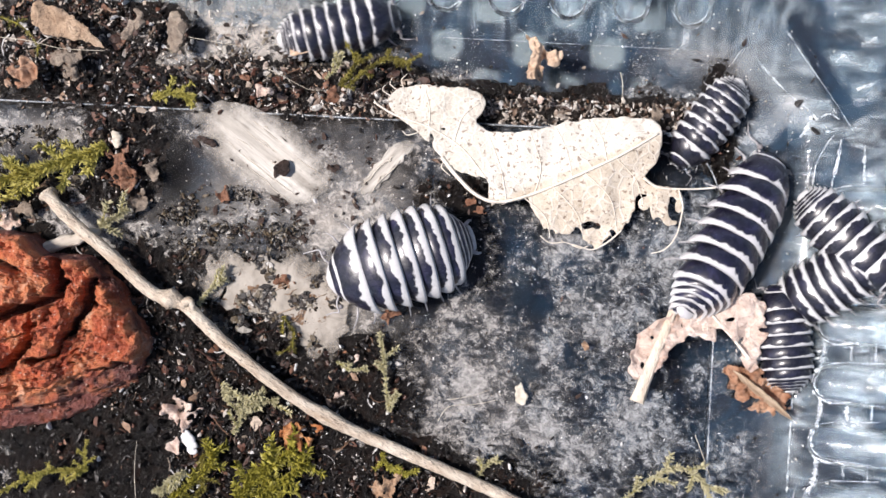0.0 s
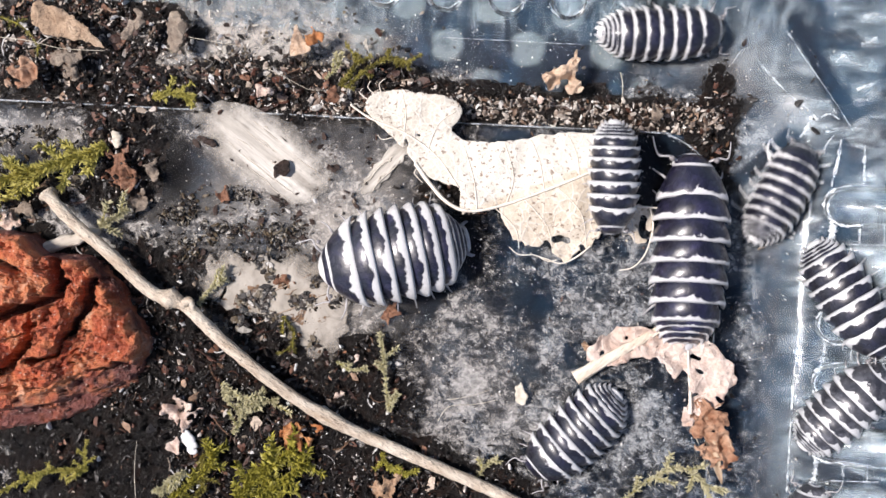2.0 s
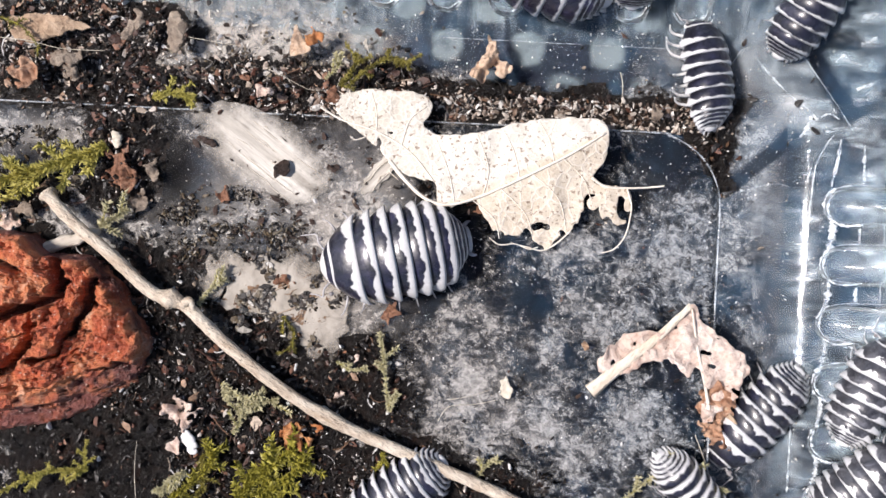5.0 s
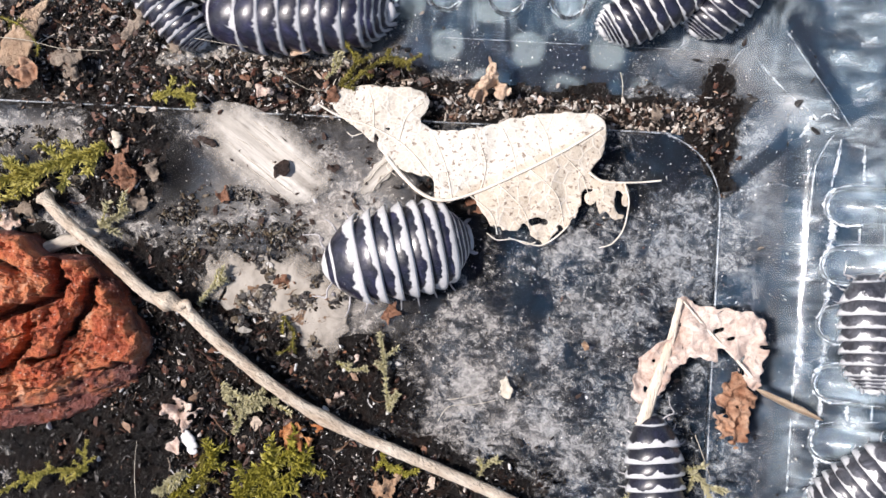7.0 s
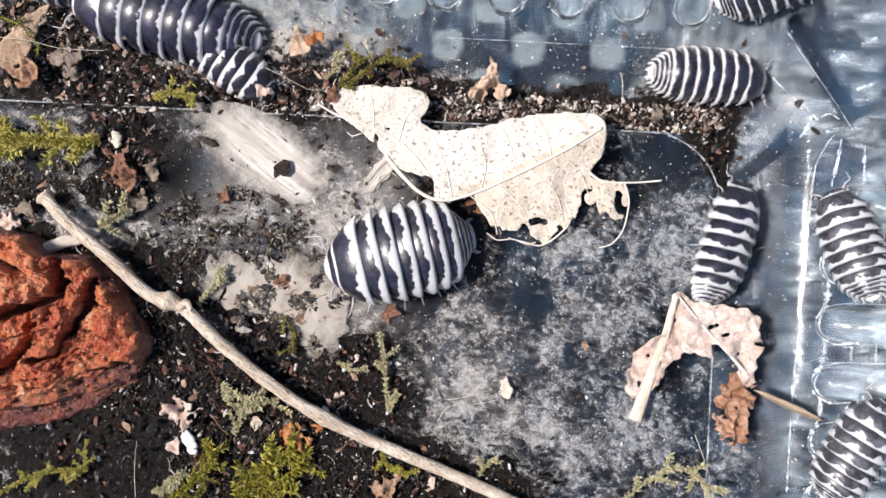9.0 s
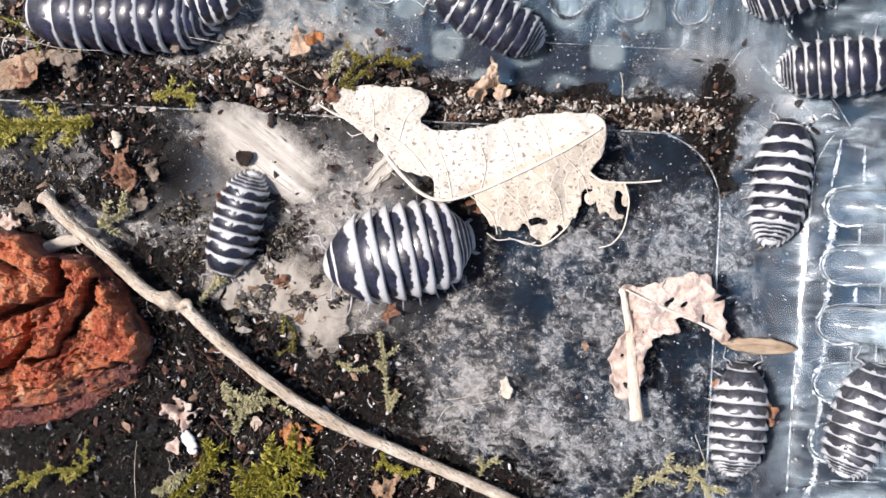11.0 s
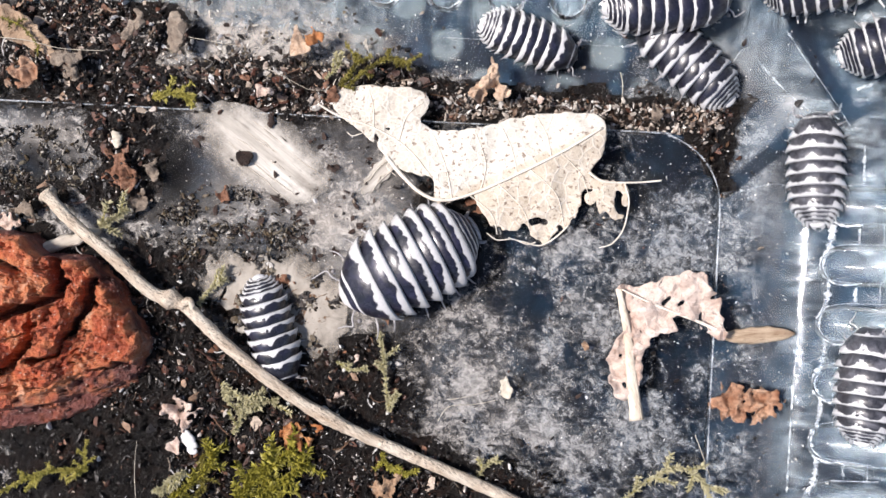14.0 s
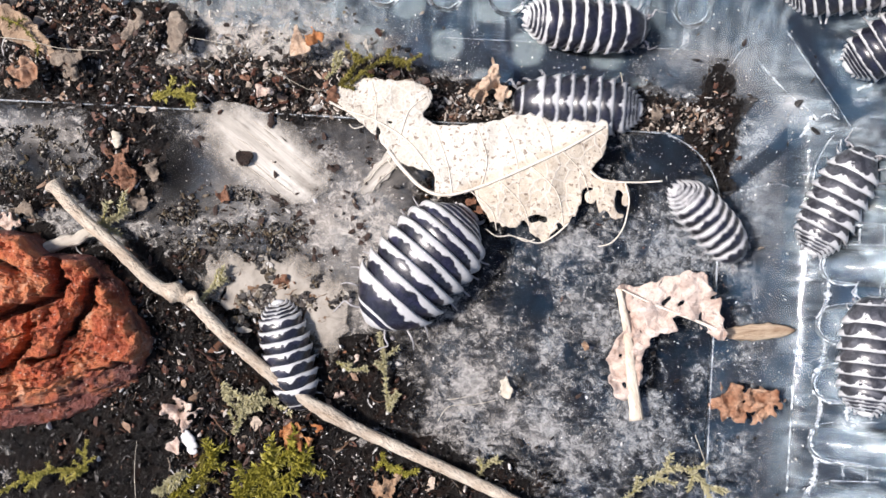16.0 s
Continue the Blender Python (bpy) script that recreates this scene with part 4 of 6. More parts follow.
# ---- the rock ----
def build_rock():
    """A slabby lump: an angular outline, rough slabs parted by deep clefts, steep sides and thinner layers along the south."""
    corners = [(-150, 455), (-60, 408), (0, 406), (42, 412), (74, 448), (152, 454), (205, 508), (240, 574), (258, 604), (244, 655), (226, 684), (150, 734), (60, 762), (-60, 780), (-190, 740), (-240, 600)]
    o = plan(20, 600, 3.0)
    rim = [plan(u, v, 3.2) - o for u, v in corners]
    rim = sorted(((math.atan2(p.y, p.x), p.xy.length) for p in rim))
    rim = [(rim[-1][0] - 2 * math.pi, rim[-1][1])] + rim + [(rim[0][0] + 2 * math.pi, rim[0][1])]

    def reach(w):
        for (a, ra), (b, rb) in zip(rim, rim[1:]):
            if a <= w <= b:
                t = (w - a) / (b - a)
                # straight facets between the corners
                return ra * rb * math.sin(b - a) / (ra * math.sin(w - a) + rb * math.sin(b - w)) if b - a < 2.6 else ra + (rb - ra) * t
        return rim[0][1]

    def chain(points):
        return [(plan(u, v, 4.5) - o).xy for u, v in points]
    # clefts: line, width, depth and how much lower the slab on its left-hand side lies
    clefts = ((chain([(92, 470), (101, 500), (94, 522), (74, 538), (40, 545), (8, 560), (-60, 580)]), 0.38, 4.6, 0.8),
              (chain([(152, 500), (147, 530), (136, 560), (116, 590)]), 0.34, 4.5, 0.9),
              (chain([(56, 556), (54, 590), (44, 622), (12, 652), (-50, 668)]), 0.44, 4.6, -0.7),
              (chain([(112, 598), (96, 628), (60, 640)]), 0.20, 2.2, 0.5),
              (chain([(-40, 470), (-10, 462), (20, 478)]), 0.28, 2.5, 0.6))
    layers = (chain([(262, 648), (200, 652), (150, 668), (90, 690), (0, 704), (-120, 716)]), chain([(250, 668), (200, 690), (140, 712), (60, 730), (-80, 748)]))

    def away(line, p):
        best, sign = 99.0, 0.0
        for a, b in zip(line, line[1:]):
            d = b - a
            t = min(1.0, max(0.0, (p - a).dot(d) / d.length_squared))
            q = p - a - d * t
            if q.length < best:
                best, sign = q.length, math.copysign(1.0, d.y * (p.x - a.x) - d.x * (p.y - a.y))
        return best, sign
    nw, nr = 420, 130
    verts, faces = [(0, 0, 5.6)], []
    for i in range(1, nr + 1):
        r = (i / nr) ** 0.8
        for j in range(nw):
            w = -math.pi + 2 * math.pi * j / nw
            e = reach(w)
            x, y = math.cos(w) * r * e, math.sin(w) * r * e
            n1 = noise.fractal(Vector((x * 0.16, y * 0.16, 2.0)), 0.8, 2.1, 3)
            n2 = noise.fractal(Vector((x * 0.9, y * 0.9, 5.0)), 0.7, 2.2, 5)
            # slabs with flat faces
            slab = 1.3 * (abs(noise.noise(Vector((x * 0.19 + 3, y * 0.23, 7.0)))) - 0.25)
            z = 5.3 - 0.055 * math.hypot(x - 1, y - 1.5) ** 1.5 + 0.5 * n1 + slab + 0.50 * n2 - 0.9 * max(0.0, 1 - abs(noise.noise(Vector((x * 0.33 + 0.3 * n2, y * 0.5, 4.0)))) / 0.06)
            z += 0.55 * noise.fractal(Vector((x * 0.42, y * 0.42, 9.0)), 0.7, 2.1, 3)
            p = Vector((x + 0.35 * n2, y + 0.35 * n1 - 0.2 * n2))
            for line, wide, deep, drop in clefts:
                d, side = away(line, p)
                if d < 3.5:
                    z += -deep * math.exp(-(d / wide) ** 4) - (drop * math.exp(-d / 2.4) if side < 0 else 0)
            for line, low in zip(layers, (1.7, 1.3)):
                d, side = away(line, p)
                if side < 0:
                    z -= low * ease(d / 0.5)
                z -= 0.9 * math.exp(-(d / 0.22) ** 2)
            z = max(z, 0.9)
            low = 0.90
            if r > low:
                t = (r - low) / (1 - low)
                z = z * (1 - t ** 2.6) + 0.2 * n2 * (1 - t)
                k = 1 + 0.03 * noise.fractal(Vector((x * 0.45, y * 0.45, z * 0.8)), 0.7, 2.2, 3)
                x, y = x * k, y * k
            verts.append((x, y, max(z, 0.0)))
    for j in range(nw):
        faces.append((0, 1 + j, 1 + (j + 1) % nw))
    for i in range(nr - 1):
        for j in range(nw):
            a, b = 1 + i * nw + j, 1 + i * nw + (j + 1) % nw
            faces.append((a, a + nw, b + nw, b))
    faces.append([1 + (nr - 1) * nw + j for j in reversed(range(nw))])
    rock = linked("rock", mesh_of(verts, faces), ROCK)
    rock.matrix_basis = put(o.x, o.y, 0.2)
    tagged(rock, "rough rust-red rock with layered cracked ledges on the soil", "rock")


build_rock()


# ---- sticks and chips ----
def build_twig():
    twig = empty("twig", put(5.8, -22.2, 0))
    o = Vector((5.8, -22.2, 0))
    pts = [plan(84, 342, 1.6), plan(120, 385, 2.0), plan(200, 455, 2.3), plan(268, 517, 2.5), plan(325, 540, 2.5), plan(400, 610, 2.5), plan(500, 690, 2.3), plan(600, 750, 2.0), plan(700, 795, 1.7), plan(800, 838, 1.5), plan(905, 885, 1.4), plan(1010, 940, 1.2)]
    line = [p - o for p in smooth_line(pts, 9)]
    bm = bmesh.new()

    def r(t):
        knob = 0.42 * math.exp(-((t - 0.325) / 0.018) ** 2) + 0.25 * math.exp(-(t / 0.02) ** 2) + 0.14 * math.exp(-((t - 0.62) / 0.02) ** 2)
        return 0.54 + knob - 0.02 * t
    tube(bm, line, r, 14, 0.22, 2.0)
    stem = part("stem", bm, BARK, twig)
    bm = bmesh.new()
    tube(bm, smooth_line([plan(322, 540, 2.8) - o, plan(336, 532, 3.4) - o, plan(342, 548, 3.3) - o], 5), lambda t: 0.42 - 0.22 * t, 8, 0.3)
    part("bud_scar", bm, BARK, stem)
    return tagged(twig, "thin tan dry twig with a knobbly node", "twig")


def build_bar(name, a, b, width, thick, material, label, category, z=0.3, seed=0.0, taper=0.25):
    """A splinter-like chip between two places of the plan."""
    pa, pb = plan(*a), plan(*b)
    mid, way = (pa + pb) / 2, pb - pa
    bm, n = bmesh.new(), 14
    line = [Vector((way.length * (k / n - 0.5), 0.25 * noise.noise(Vector((k * 0.4, seed, 0))), 0)) for k in range(n + 1)]
    tube(bm, line, lambda t: width / 2 * (1 - taper * abs(2 * t - 1) ** 3) * (1 + 0.25 * noise.noise(Vector((t * 6, seed, 2)))), 10, 0.3, seed, thick / width)
    ob = part(name, bm, material)
    ob.matrix_basis = put(mid.x, mid.y, ground(mid.x, mid.y) + z, 0, 0, math.degrees(math.atan2(way.y, way.x)))
    return tagged(ob, label, category)


twig = build_twig()
build_bar("broken_twig", (70, 446), (186, 408), 1.15, 0.8, PALEWOOD, "short pale broken twig beside the rock", "twig", 1.1, 8.0, 0.7)
bark_splinter = build_bar("bark_splinter", (355, 245), (380, 256), 0.55, 0.4, DARKBARK, "dark slim splinter of bark on pale wood", "bark", 0.8, 13.0, 0.5)
build_bar("white_flake", (332, 758), (352, 798), 1.1, 0.4, FLAKE, "small white flake lying on the soil", "flake", 1.2, 4.0, 0.7)
build_bar("stalk_fragment", (214, 236), (218, 262), 0.8, 0.5, CREAM, "short pale bit of stalk on soil", "stalk", 1.3, 6.0)

# ---- leaves and scraps ----
def fragment(name, outline, cell, lift, curl, material, label, category, holes=0.0, seed=0.0, thick=0.12, origin=None, rot=0, jag=0.3, fold=0.45, teeth=1.4):
    """A dry crumpled scrap. outline: control points of the plan; curl: how far its surface rises and falls (mm); jag: how torn its edge is."""
    o = plan(*origin) if origin else sum((plan(*p, lift) for p in outline), Vector()) / len(outline)
    o.z = 0
    line = []
    for p in smooth_line([plan(*p) - plan(*(origin or (0, 0))) if origin else (plan(*p, lift) - o) for p in outline], 8, True):
        k = Vector((p.x * teeth + seed, p.y * teeth, 7.7))
        line.append((p.x + jag * noise.fractal(k, 0.5, 2.2, 3), p.y + jag * noise.fractal(k + Vector((9, 9, 9)), 0.5, 2.2, 3)))

    def height(x, y):
        a = noise.fractal(Vector((x * fold + seed, y * fold, seed)), 0.7, 2.1, 4)
        crease = 1 - 2 * abs(noise.noise(Vector((x * fold * 0.9 + 3 * seed, y * fold * 0.9, 4.0))))
        return max(0.15, lift + curl * (0.6 * a + 0.5 * crease))
    bm = sheet(line, cell, height, (lambda x, y: noise.noise(Vector((x * 1.1 + seed * 3, y * 1.1, 2.0))) > 1 - holes) if holes else None, thick, 2)
    ob = part(name, bm, material)
    ob.matrix_basis = put(o.x, o.y, max(0.0, ground(o.x, o.y)), 0, 0, rot)
    return tagged(ob, label, category)


def strands(ob, name, count, way, reach, spread, r, z, material, seed):
    """Raised strands that run along a flat piece, each a part of it. way: degrees; reach and spread: half lengths along and across (mm)."""
    rnd = random.Random(seed)
    d = Vector((math.cos(radians(way)), math.sin(radians(way)), 0))
    side = Vector((-d.y, d.x, 0))
    for k in range(count):
        off = side * spread * (2 * (k + rnd.random()) / count - 1)
        a, b = sorted((rnd.uniform(-1, 0.2), rnd.uniform(-0.2, 1)))
        pts = [off + d * reach * (a + (b - a) * q / 4) + side * rnd.uniform(-0.12, 0.12) + Vector((0, 0, z)) for q in range(5)]
        bm = bmesh.new()
        tube(bm, smooth_line(pts, 4), lambda t: r * (0.4 + 0.6 * math.sin(math.pi * t)), 5, 0.3, k, 0.5)
        part(name, bm, material, ob)


skin = fragment("leaf_membrane", [(352, 475), (420, 466), (480, 452), (555, 450), (600, 500), (628, 545), (600, 610), (555, 640), (515, 600), (480, 560), (410, 530), (356, 520)], 0.13, 0.55, 0.14, MEMBRANE,
         "thin beige decayed leaf skin with ragged holes", "leaf", 0.45, 2.0, 0.05, jag=1.5, teeth=0.8)
strands(skin, "vein", 5, 24, 4.0, 2.4, 0.07, 0.62, SKINVEIN, 3)
chip = fragment("wood_chip", [(318, 196), (400, 190), (485, 204), (545, 244), (582, 286), (580, 332), (540, 352), (470, 344), (405, 310), (350, 256)], 0.16, 0.13, 0.08, FLAKY,
         "bleached grey flake of wood with streaky grain", "wood chip", 0.25, 2.6, 0.08, jag=0.8, fold=0.3, teeth=0.4)
strands(chip, "splinter", 9, -38, 5.2, 2.2, 0.06, 0.17, PALEWOOD, 5)
sliver = fragment("wood_chip", [(722, 244), (732, 262), (700, 300), (668, 336), (640, 346), (632, 336), (660, 300), (690, 262)], 0.16, 0.16, 0.08, SLIVER,
         "narrow bleached splinter of wood half under the leaf", "wood chip", 0, 5.2, 0.12, jag=0.3, fold=0.3)
strands(sliver, "splinter", 4, 46, 2.6, 0.6, 0.08, 0.24, PALEWOOD, 7)
fragment("bark_strip", [(92, 96), (128, 92), (150, 104), (140, 118), (104, 116)], 0.14, 1.1, 0.5, DULL, "flat greyish strip of bark on soil", "bark", 0.4, 7.0, 0.2, jag=0.7, fold=0.7)
fragment("bark_strip", [(244, 16), (258, 30), (246, 52), (228, 76), (218, 70), (232, 44)], 0.14, 1.8, 0.6, DULL, "pale upright sliver of bark on soil", "bark", 0.3, 9.0, 0.2, jag=0.5, fold=0.8)
fragment("pale_husk", [(514, 92), (523, 44), (531, 60), (545, 78), (552, 93), (532, 99)], 0.12, 0.7, 0.5, FOLDED, "cream pointed husk lying above the soil strip", "husk", 0, 8.4, 0.2, jag=0.2, fold=0.8)
fragment("pale_husk", [(300, 30), (318, 24), (330, 50), (322, 90), (306, 96), (300, 66)], 0.14, 0.8, 0.5, DULL, "pale shrivelled husk standing in soil", "husk", 0.2, 4.4, 0.2, jag=0.4, fold=0.8)


def build_leaf():
    """The large bleached leaf with its ribs; its own origin is the notch beside the upper lobe."""
    leaf = empty("skeleton_leaf")
    o = plan(757, 178)
    k = 0.972
    out = [(588, 175), (600, 156), (640, 148), (700, 152), (742, 159), (758, 174), (757, 192), (744, 209), (755, 224), (785, 232), (840, 227), (900, 213), (960, 203), (1030, 201), (1064, 209), (1073, 236), (1066, 278), (1046, 304),
           (1060, 319), (1108, 326), (1115, 358), (1106, 392), (1075, 388), (1052, 366), (1030, 372), (1005, 402), (958, 434), (935, 408), (905, 420), (872, 402), (846, 364), (826, 349), (786, 355), (770, 348), (764, 316), (722, 306), (690, 284), (650, 244), (612, 212), (592, 196)]

    def local(u, v):
        return (plan(u, v) - o) * k

    def height(x, y):
        q = plan(925, 290) - o
        dx, dy = (x - q.x) / 9, (y - q.y) / 6
        fold = local(786, 352), local(1066, 226)
        d = fold[1] - fold[0]
        off = abs((x - fold[0].x) * d.y - (y - fold[0].y) * d.x) / d.length
        rise = 2.5 - 0.12 * min(off, 6) - 0.35 * (dx * dx * 0.3 + dy * dy * 0.25)
        return max(0.7, rise) + 0.45 * noise.fractal(Vector((x * 0.22, y * 0.22, 5)), 0.9, 2.0, 3)

    def eaten(x, y):
        u, v = x / k * 20 + 757, 178 - y / k * 20
        lace = noise.noise(Vector((x * 1.0, y * 1.0, 9)))
        if u > 1030 and v > 335:
            return lace > 0.16
        if v > 385:
            return lace > 0.34
        if u < 720 and v > 225:
            return lace > 0.36
        return False
    line = smooth_line([local(*p) for p in out], 9, True)
    # the underside of the outline is toothed and torn
    line = [(p.x + 0.1 * noise.noise(p * 2), p.y + (0.95 if p.y < local(0, 330).y else 0.16) * noise.fractal(p * 1.2 + Vector((5, 5, 5)), 0.5, 2.2, 3)) for p in line]
    blade = part("blade", sheet(line, 0.13, height, eaten, 0.1, 2), LEAF, leaf)

    def rib(points, r0, r1, up=0.08):
        bm = bmesh.new()
        pts = smooth_line([local(*p) for p in points], 7)
        for p in pts:
            p.z = height(p.x, p.y) + up
        tube(bm, pts, lambda t: r0 + (r1 - r0) * t, 6, 0.2)
        part("rib", bm, VEIN, blade)
    rib([(684, 278), (712, 312), (748, 345), (786, 356), (840, 343), (920, 308), (1000, 268), (1066, 228)], 0.19, 0.10)
    rib([(560, 182), (600, 205), (660, 225), (720, 262), (764, 316)], 0.10, 0.06)
    rib([(1044, 306), (1070, 322), (1120, 324), (1174, 320)], 0.13, 0.07)
    rib([(1108, 326), (1116, 360), (1106, 405), (1086, 432), (1062, 440)], 0.08, 0.05)
    rib([(1008, 400), (985, 422), (958, 436), (930, 430), (905, 424)], 0.08, 0.05)
    rib([(905, 424), (880, 426), (862, 414)], 0.06, 0.04)
    rib([(950, 430), (935, 434), (918, 428)], 0.06, 0.04)
    for a, b, c in (((800, 353), (790, 300), (768, 240)), ((850, 340), (860, 290), (840, 232)), ((915, 311), (905, 262), (885, 220)), ((975, 281), (968, 240), (950, 206)),
                    ((830, 346), (870, 380), (880, 416)), ((880, 326), (925, 370), (940, 410)), ((935, 300), (985, 345), (1000, 400)), ((990, 273), (1030, 310), (1046, 360)), ((705, 250), (720, 205), (750, 180)), ((660, 225), (660, 190), (650, 152))):
        rib([a, b, c], 0.055, 0.03, 0.05)
    for a, b, c in (((600, 158), (588, 148), (592, 136)), ((612, 154), (608, 140), (618, 130)), ((590, 170), (575, 160), (580, 150)), ((595, 200), (575, 192), (560, 178)), ((640, 235), (622, 240), (612, 232)), ((690, 285), (684, 296), (700, 312))):
        rib([a, b, c], 0.05, 0.03, 0.05)
    leaf.matrix_basis = put(o.x, o.y, 0)
    return tagged(leaf, "pale bleached lobed leaf, partly skeletonised, with raised veins", "leaf")


def build_scrap():
    """The arched brown leaf scrap with its pale stalk; its origin is the stalk's upper end."""
    scrap = empty("leaf_scrap")
    o = plan(1212, 530)
    out = [(1200, 540), (1215, 528), (1260, 545), (1300, 548), (1352, 566), (1350, 590), (1357, 630), (1345, 660), (1330, 690), (1300, 640), (1272, 612), (1262, 636), (1225, 632), (1196, 650), (1172, 690), (1135, 712), (1118, 690), (1138, 630), (1172, 600), (1190, 590)]
    line = smooth_line([plan(*p) - o for p in out], 9, True)
    line = [(p.x + 0.45 * noise.noise(p * 1.5), p.y + 0.45 * noise.noise(p * 1.5 + Vector((5, 5, 5)))) for p in line]
    bm = sheet(line, 0.13, lambda x, y: 1.1 + 0.7 * noise.fractal(Vector((x * 0.45, y * 0.45, 11)), 0.8, 2.1, 3) + 0.5 * abs(noise.noise(Vector((x * 0.5, y * 0.5, 3)))),
               lambda x, y: noise.noise(Vector((x * 1.3, y * 1.3, 4))) > 0.45, 0.12, 2)
    blade = part("blade", bm, DRYLEAF, scrap)
    for pts, r in (([(1210, 530), (1190, 610), (1165, 680), (1140, 755)], 0.60), ([(1215, 535), (1262, 590), (1310, 640), (1345, 680)], 0.16)):
        bm = bmesh.new()
        p = smooth_line([plan(*q, 1.25) - o for q in pts], 8)
        tube(bm, p, lambda t: r * (0.42 + 0.58 * t), 8, 0.3, flat=0.35)
        part("stalk" if r > 0.3 else "rib", bm, STALK if r > 0.3 else VEIN, blade, "cream split stalk" if r > 0.3 else "")
    scrap.matrix_basis = put(o.x, o.y, 0)
    return tagged(scrap, "crumpled pinkish-brown leaf scrap with a pale stalk", "leaf")


leaf = build_leaf()
scrap = build_scrap()
curl = fragment("leaf_curl", [(-55, -24), (-25, -36), (5, -24), (35, -34), (58, -8), (52, 22), (25, 34), (-5, 24), (-35, 36), (-60, 10)], 0.12, 0.9, 1.1, CURLED, "crumpled tan and dark brown curl of dead leaf", "leaf", 0.55, 3.0, 0.15, (0, 0), jag=0.9, fold=0.9)
splinter = build_bar("leaf_stalk", (1280, 603), (1415, 603), 1.5, 0.4, STRAW, "pale brown splinter-shaped dry leaf stalk", "leaf stalk", 0.5, 12.0, 0.9)
flap = fragment("leaf_flap", [(-66, -17), (-24, -26), (24, -17), (60, -3), (70, 4), (28, 13), (-18, 20), (-60, 16)], 0.16, 0.9, 0.45, FLAP, "narrow tan tongue of dead leaf", "leaf", 0, 6.0, 0.15, (0, 0))
bit = fragment("leaf_fragment", [(2, -44), (12, -18), (18, 0), (36, 14), (30, 28), (12, 26), (8, 12), (-2, 14), (-8, 34), (-30, 30), (-36, 12), (-16, 2), (-8, -20)], 0.10, 1.0, 1.3, FOLDED, "small folded tan leaf fragment on the grit", "leaf", 0, 8.0, 0.10, (0, 0), jag=0.3, fold=0.9)
seed = fragment("seed_husk", [(-8, -11), (1, -19), (9, -8), (10, 10), (2, 18), (-8, 9)], 0.12, 0.55, 0.25, CREAM, "small cream seed husk", "seed", 0, 4.0, 0.3, (0, 0))
for name, uv, size, mat, label, sd in (
        ("leaf_fragment", (45, 132), 34, CURLED, "small tan torn leaf fragment on dark soil", 1), ("leaf_fragment", (690, 556), 24, RUST, "small red-brown leaf fragment beside a woodlouse", 2),
        ("leaf_fragment", (524, 772), 44, ORANGE, "orange-brown rotting leaf fragment among moss", 3), ("leaf_fragment", (688, 862), 34, TAN, "tan torn leaf fragment beside the twig", 4),
        ("leaf_fragment", (325, 728), 38, DRYLEAF, "pinkish-brown crumb of rotten leaf", 5), ("leaf_fragment", (556, 68), 24, ORANGE, "tan and orange fragment of dead leaf", 6),
        ("leaf_fragment", (582, 172), 22, RUST, "small brown fragment of leaf on soil", 7), ("leaf_fragment", (1162, 204), 20, DULL, "small tan crumb of leaf in the gutter", 8),
        ("leaf_fragment", (215, 300), 46, RUST, "dark red-brown rotting leaf fragment", 9), ("leaf_fragment", (130, 128), 24, DULL, "small grey flake on dark soil", 10),
        ("leaf_fragment", (265, 300), 22, DULL, "shrivelled grey-brown flake on soil", 11), ("leaf_fragment", (250, 356), 24, DULL, "small grey-brown flake on soil", 12),
        ("leaf_fragment", (845, 365), 26, RUST, "dark red-brown fragment under the pale leaf", 13), ("leaf_fragment", (640, 632), 18, DRYLEAF, "tiny pink-brown crumb of leaf", 14),
        ("leaf_fragment", (465, 165), 20, DRYLEAF, "tiny pinkish leaf crumb on soil", 15), ("leaf_fragment", (955, 180), 14, DRYLEAF, "tiny pinkish crumb in the gutter", 16),
        ("leaf_fragment", (310, 790), 20, DRYLEAF, "small pinkish flake on soil", 17), ("leaf_fragment", (400, 350), 22, RUST, "dark crumb of bark on the plastic", 18),
        ("leaf_fragment", (1035, 612), 12, TAN, "tiny tan crumb on the plastic", 19), ("leaf_fragment", (38, 372), 34, DULL, "pale grey-brown flake beside the rock", 21), ("leaf_fragment", (10, 398), 30, DRYLEAF, "pale torn flake lying against the rock", 22), ("leaf_fragment", (600, 700), 20, DRYLEAF, "small pale crumb of leaf on soil", 23),
        ("leaf_fragment", (500, 495), 20, RUST, "dark brown hole-edged crumb of leaf", 20)):
    rnd = random.Random(sd)
    shape = [(uv[0] + size * rnd.uniform(0.35, 0.95) * math.cos(w), uv[1] + size * rnd.uniform(0.3, 0.9) * math.sin(w)) for w in (k * math.pi / 4.5 for k in range(9))]
    d = soil_depth(*plan(*uv).xy)
    fragment(name, shape, 0.12, 0.55 + 0.7 * max(0.0, min(1.0, d)), 0.9, mat, label, "leaf", 0.55, sd * 1.7, 0.1, jag=size / 40, fold=0.9)


bark_chip = fragment("bark_chip", [(-13, -9), (-2, -12), (11, -8), (14, 4), (7, 11), (-7, 9), (-14, 4)], 0.10, 0.25, 0.30, CHIPBARK, "dark brown flat crumb of bark on pale wood", "bark", 0, 3.0, 0.35, (0, 0), jag=0.25, fold=0.9)

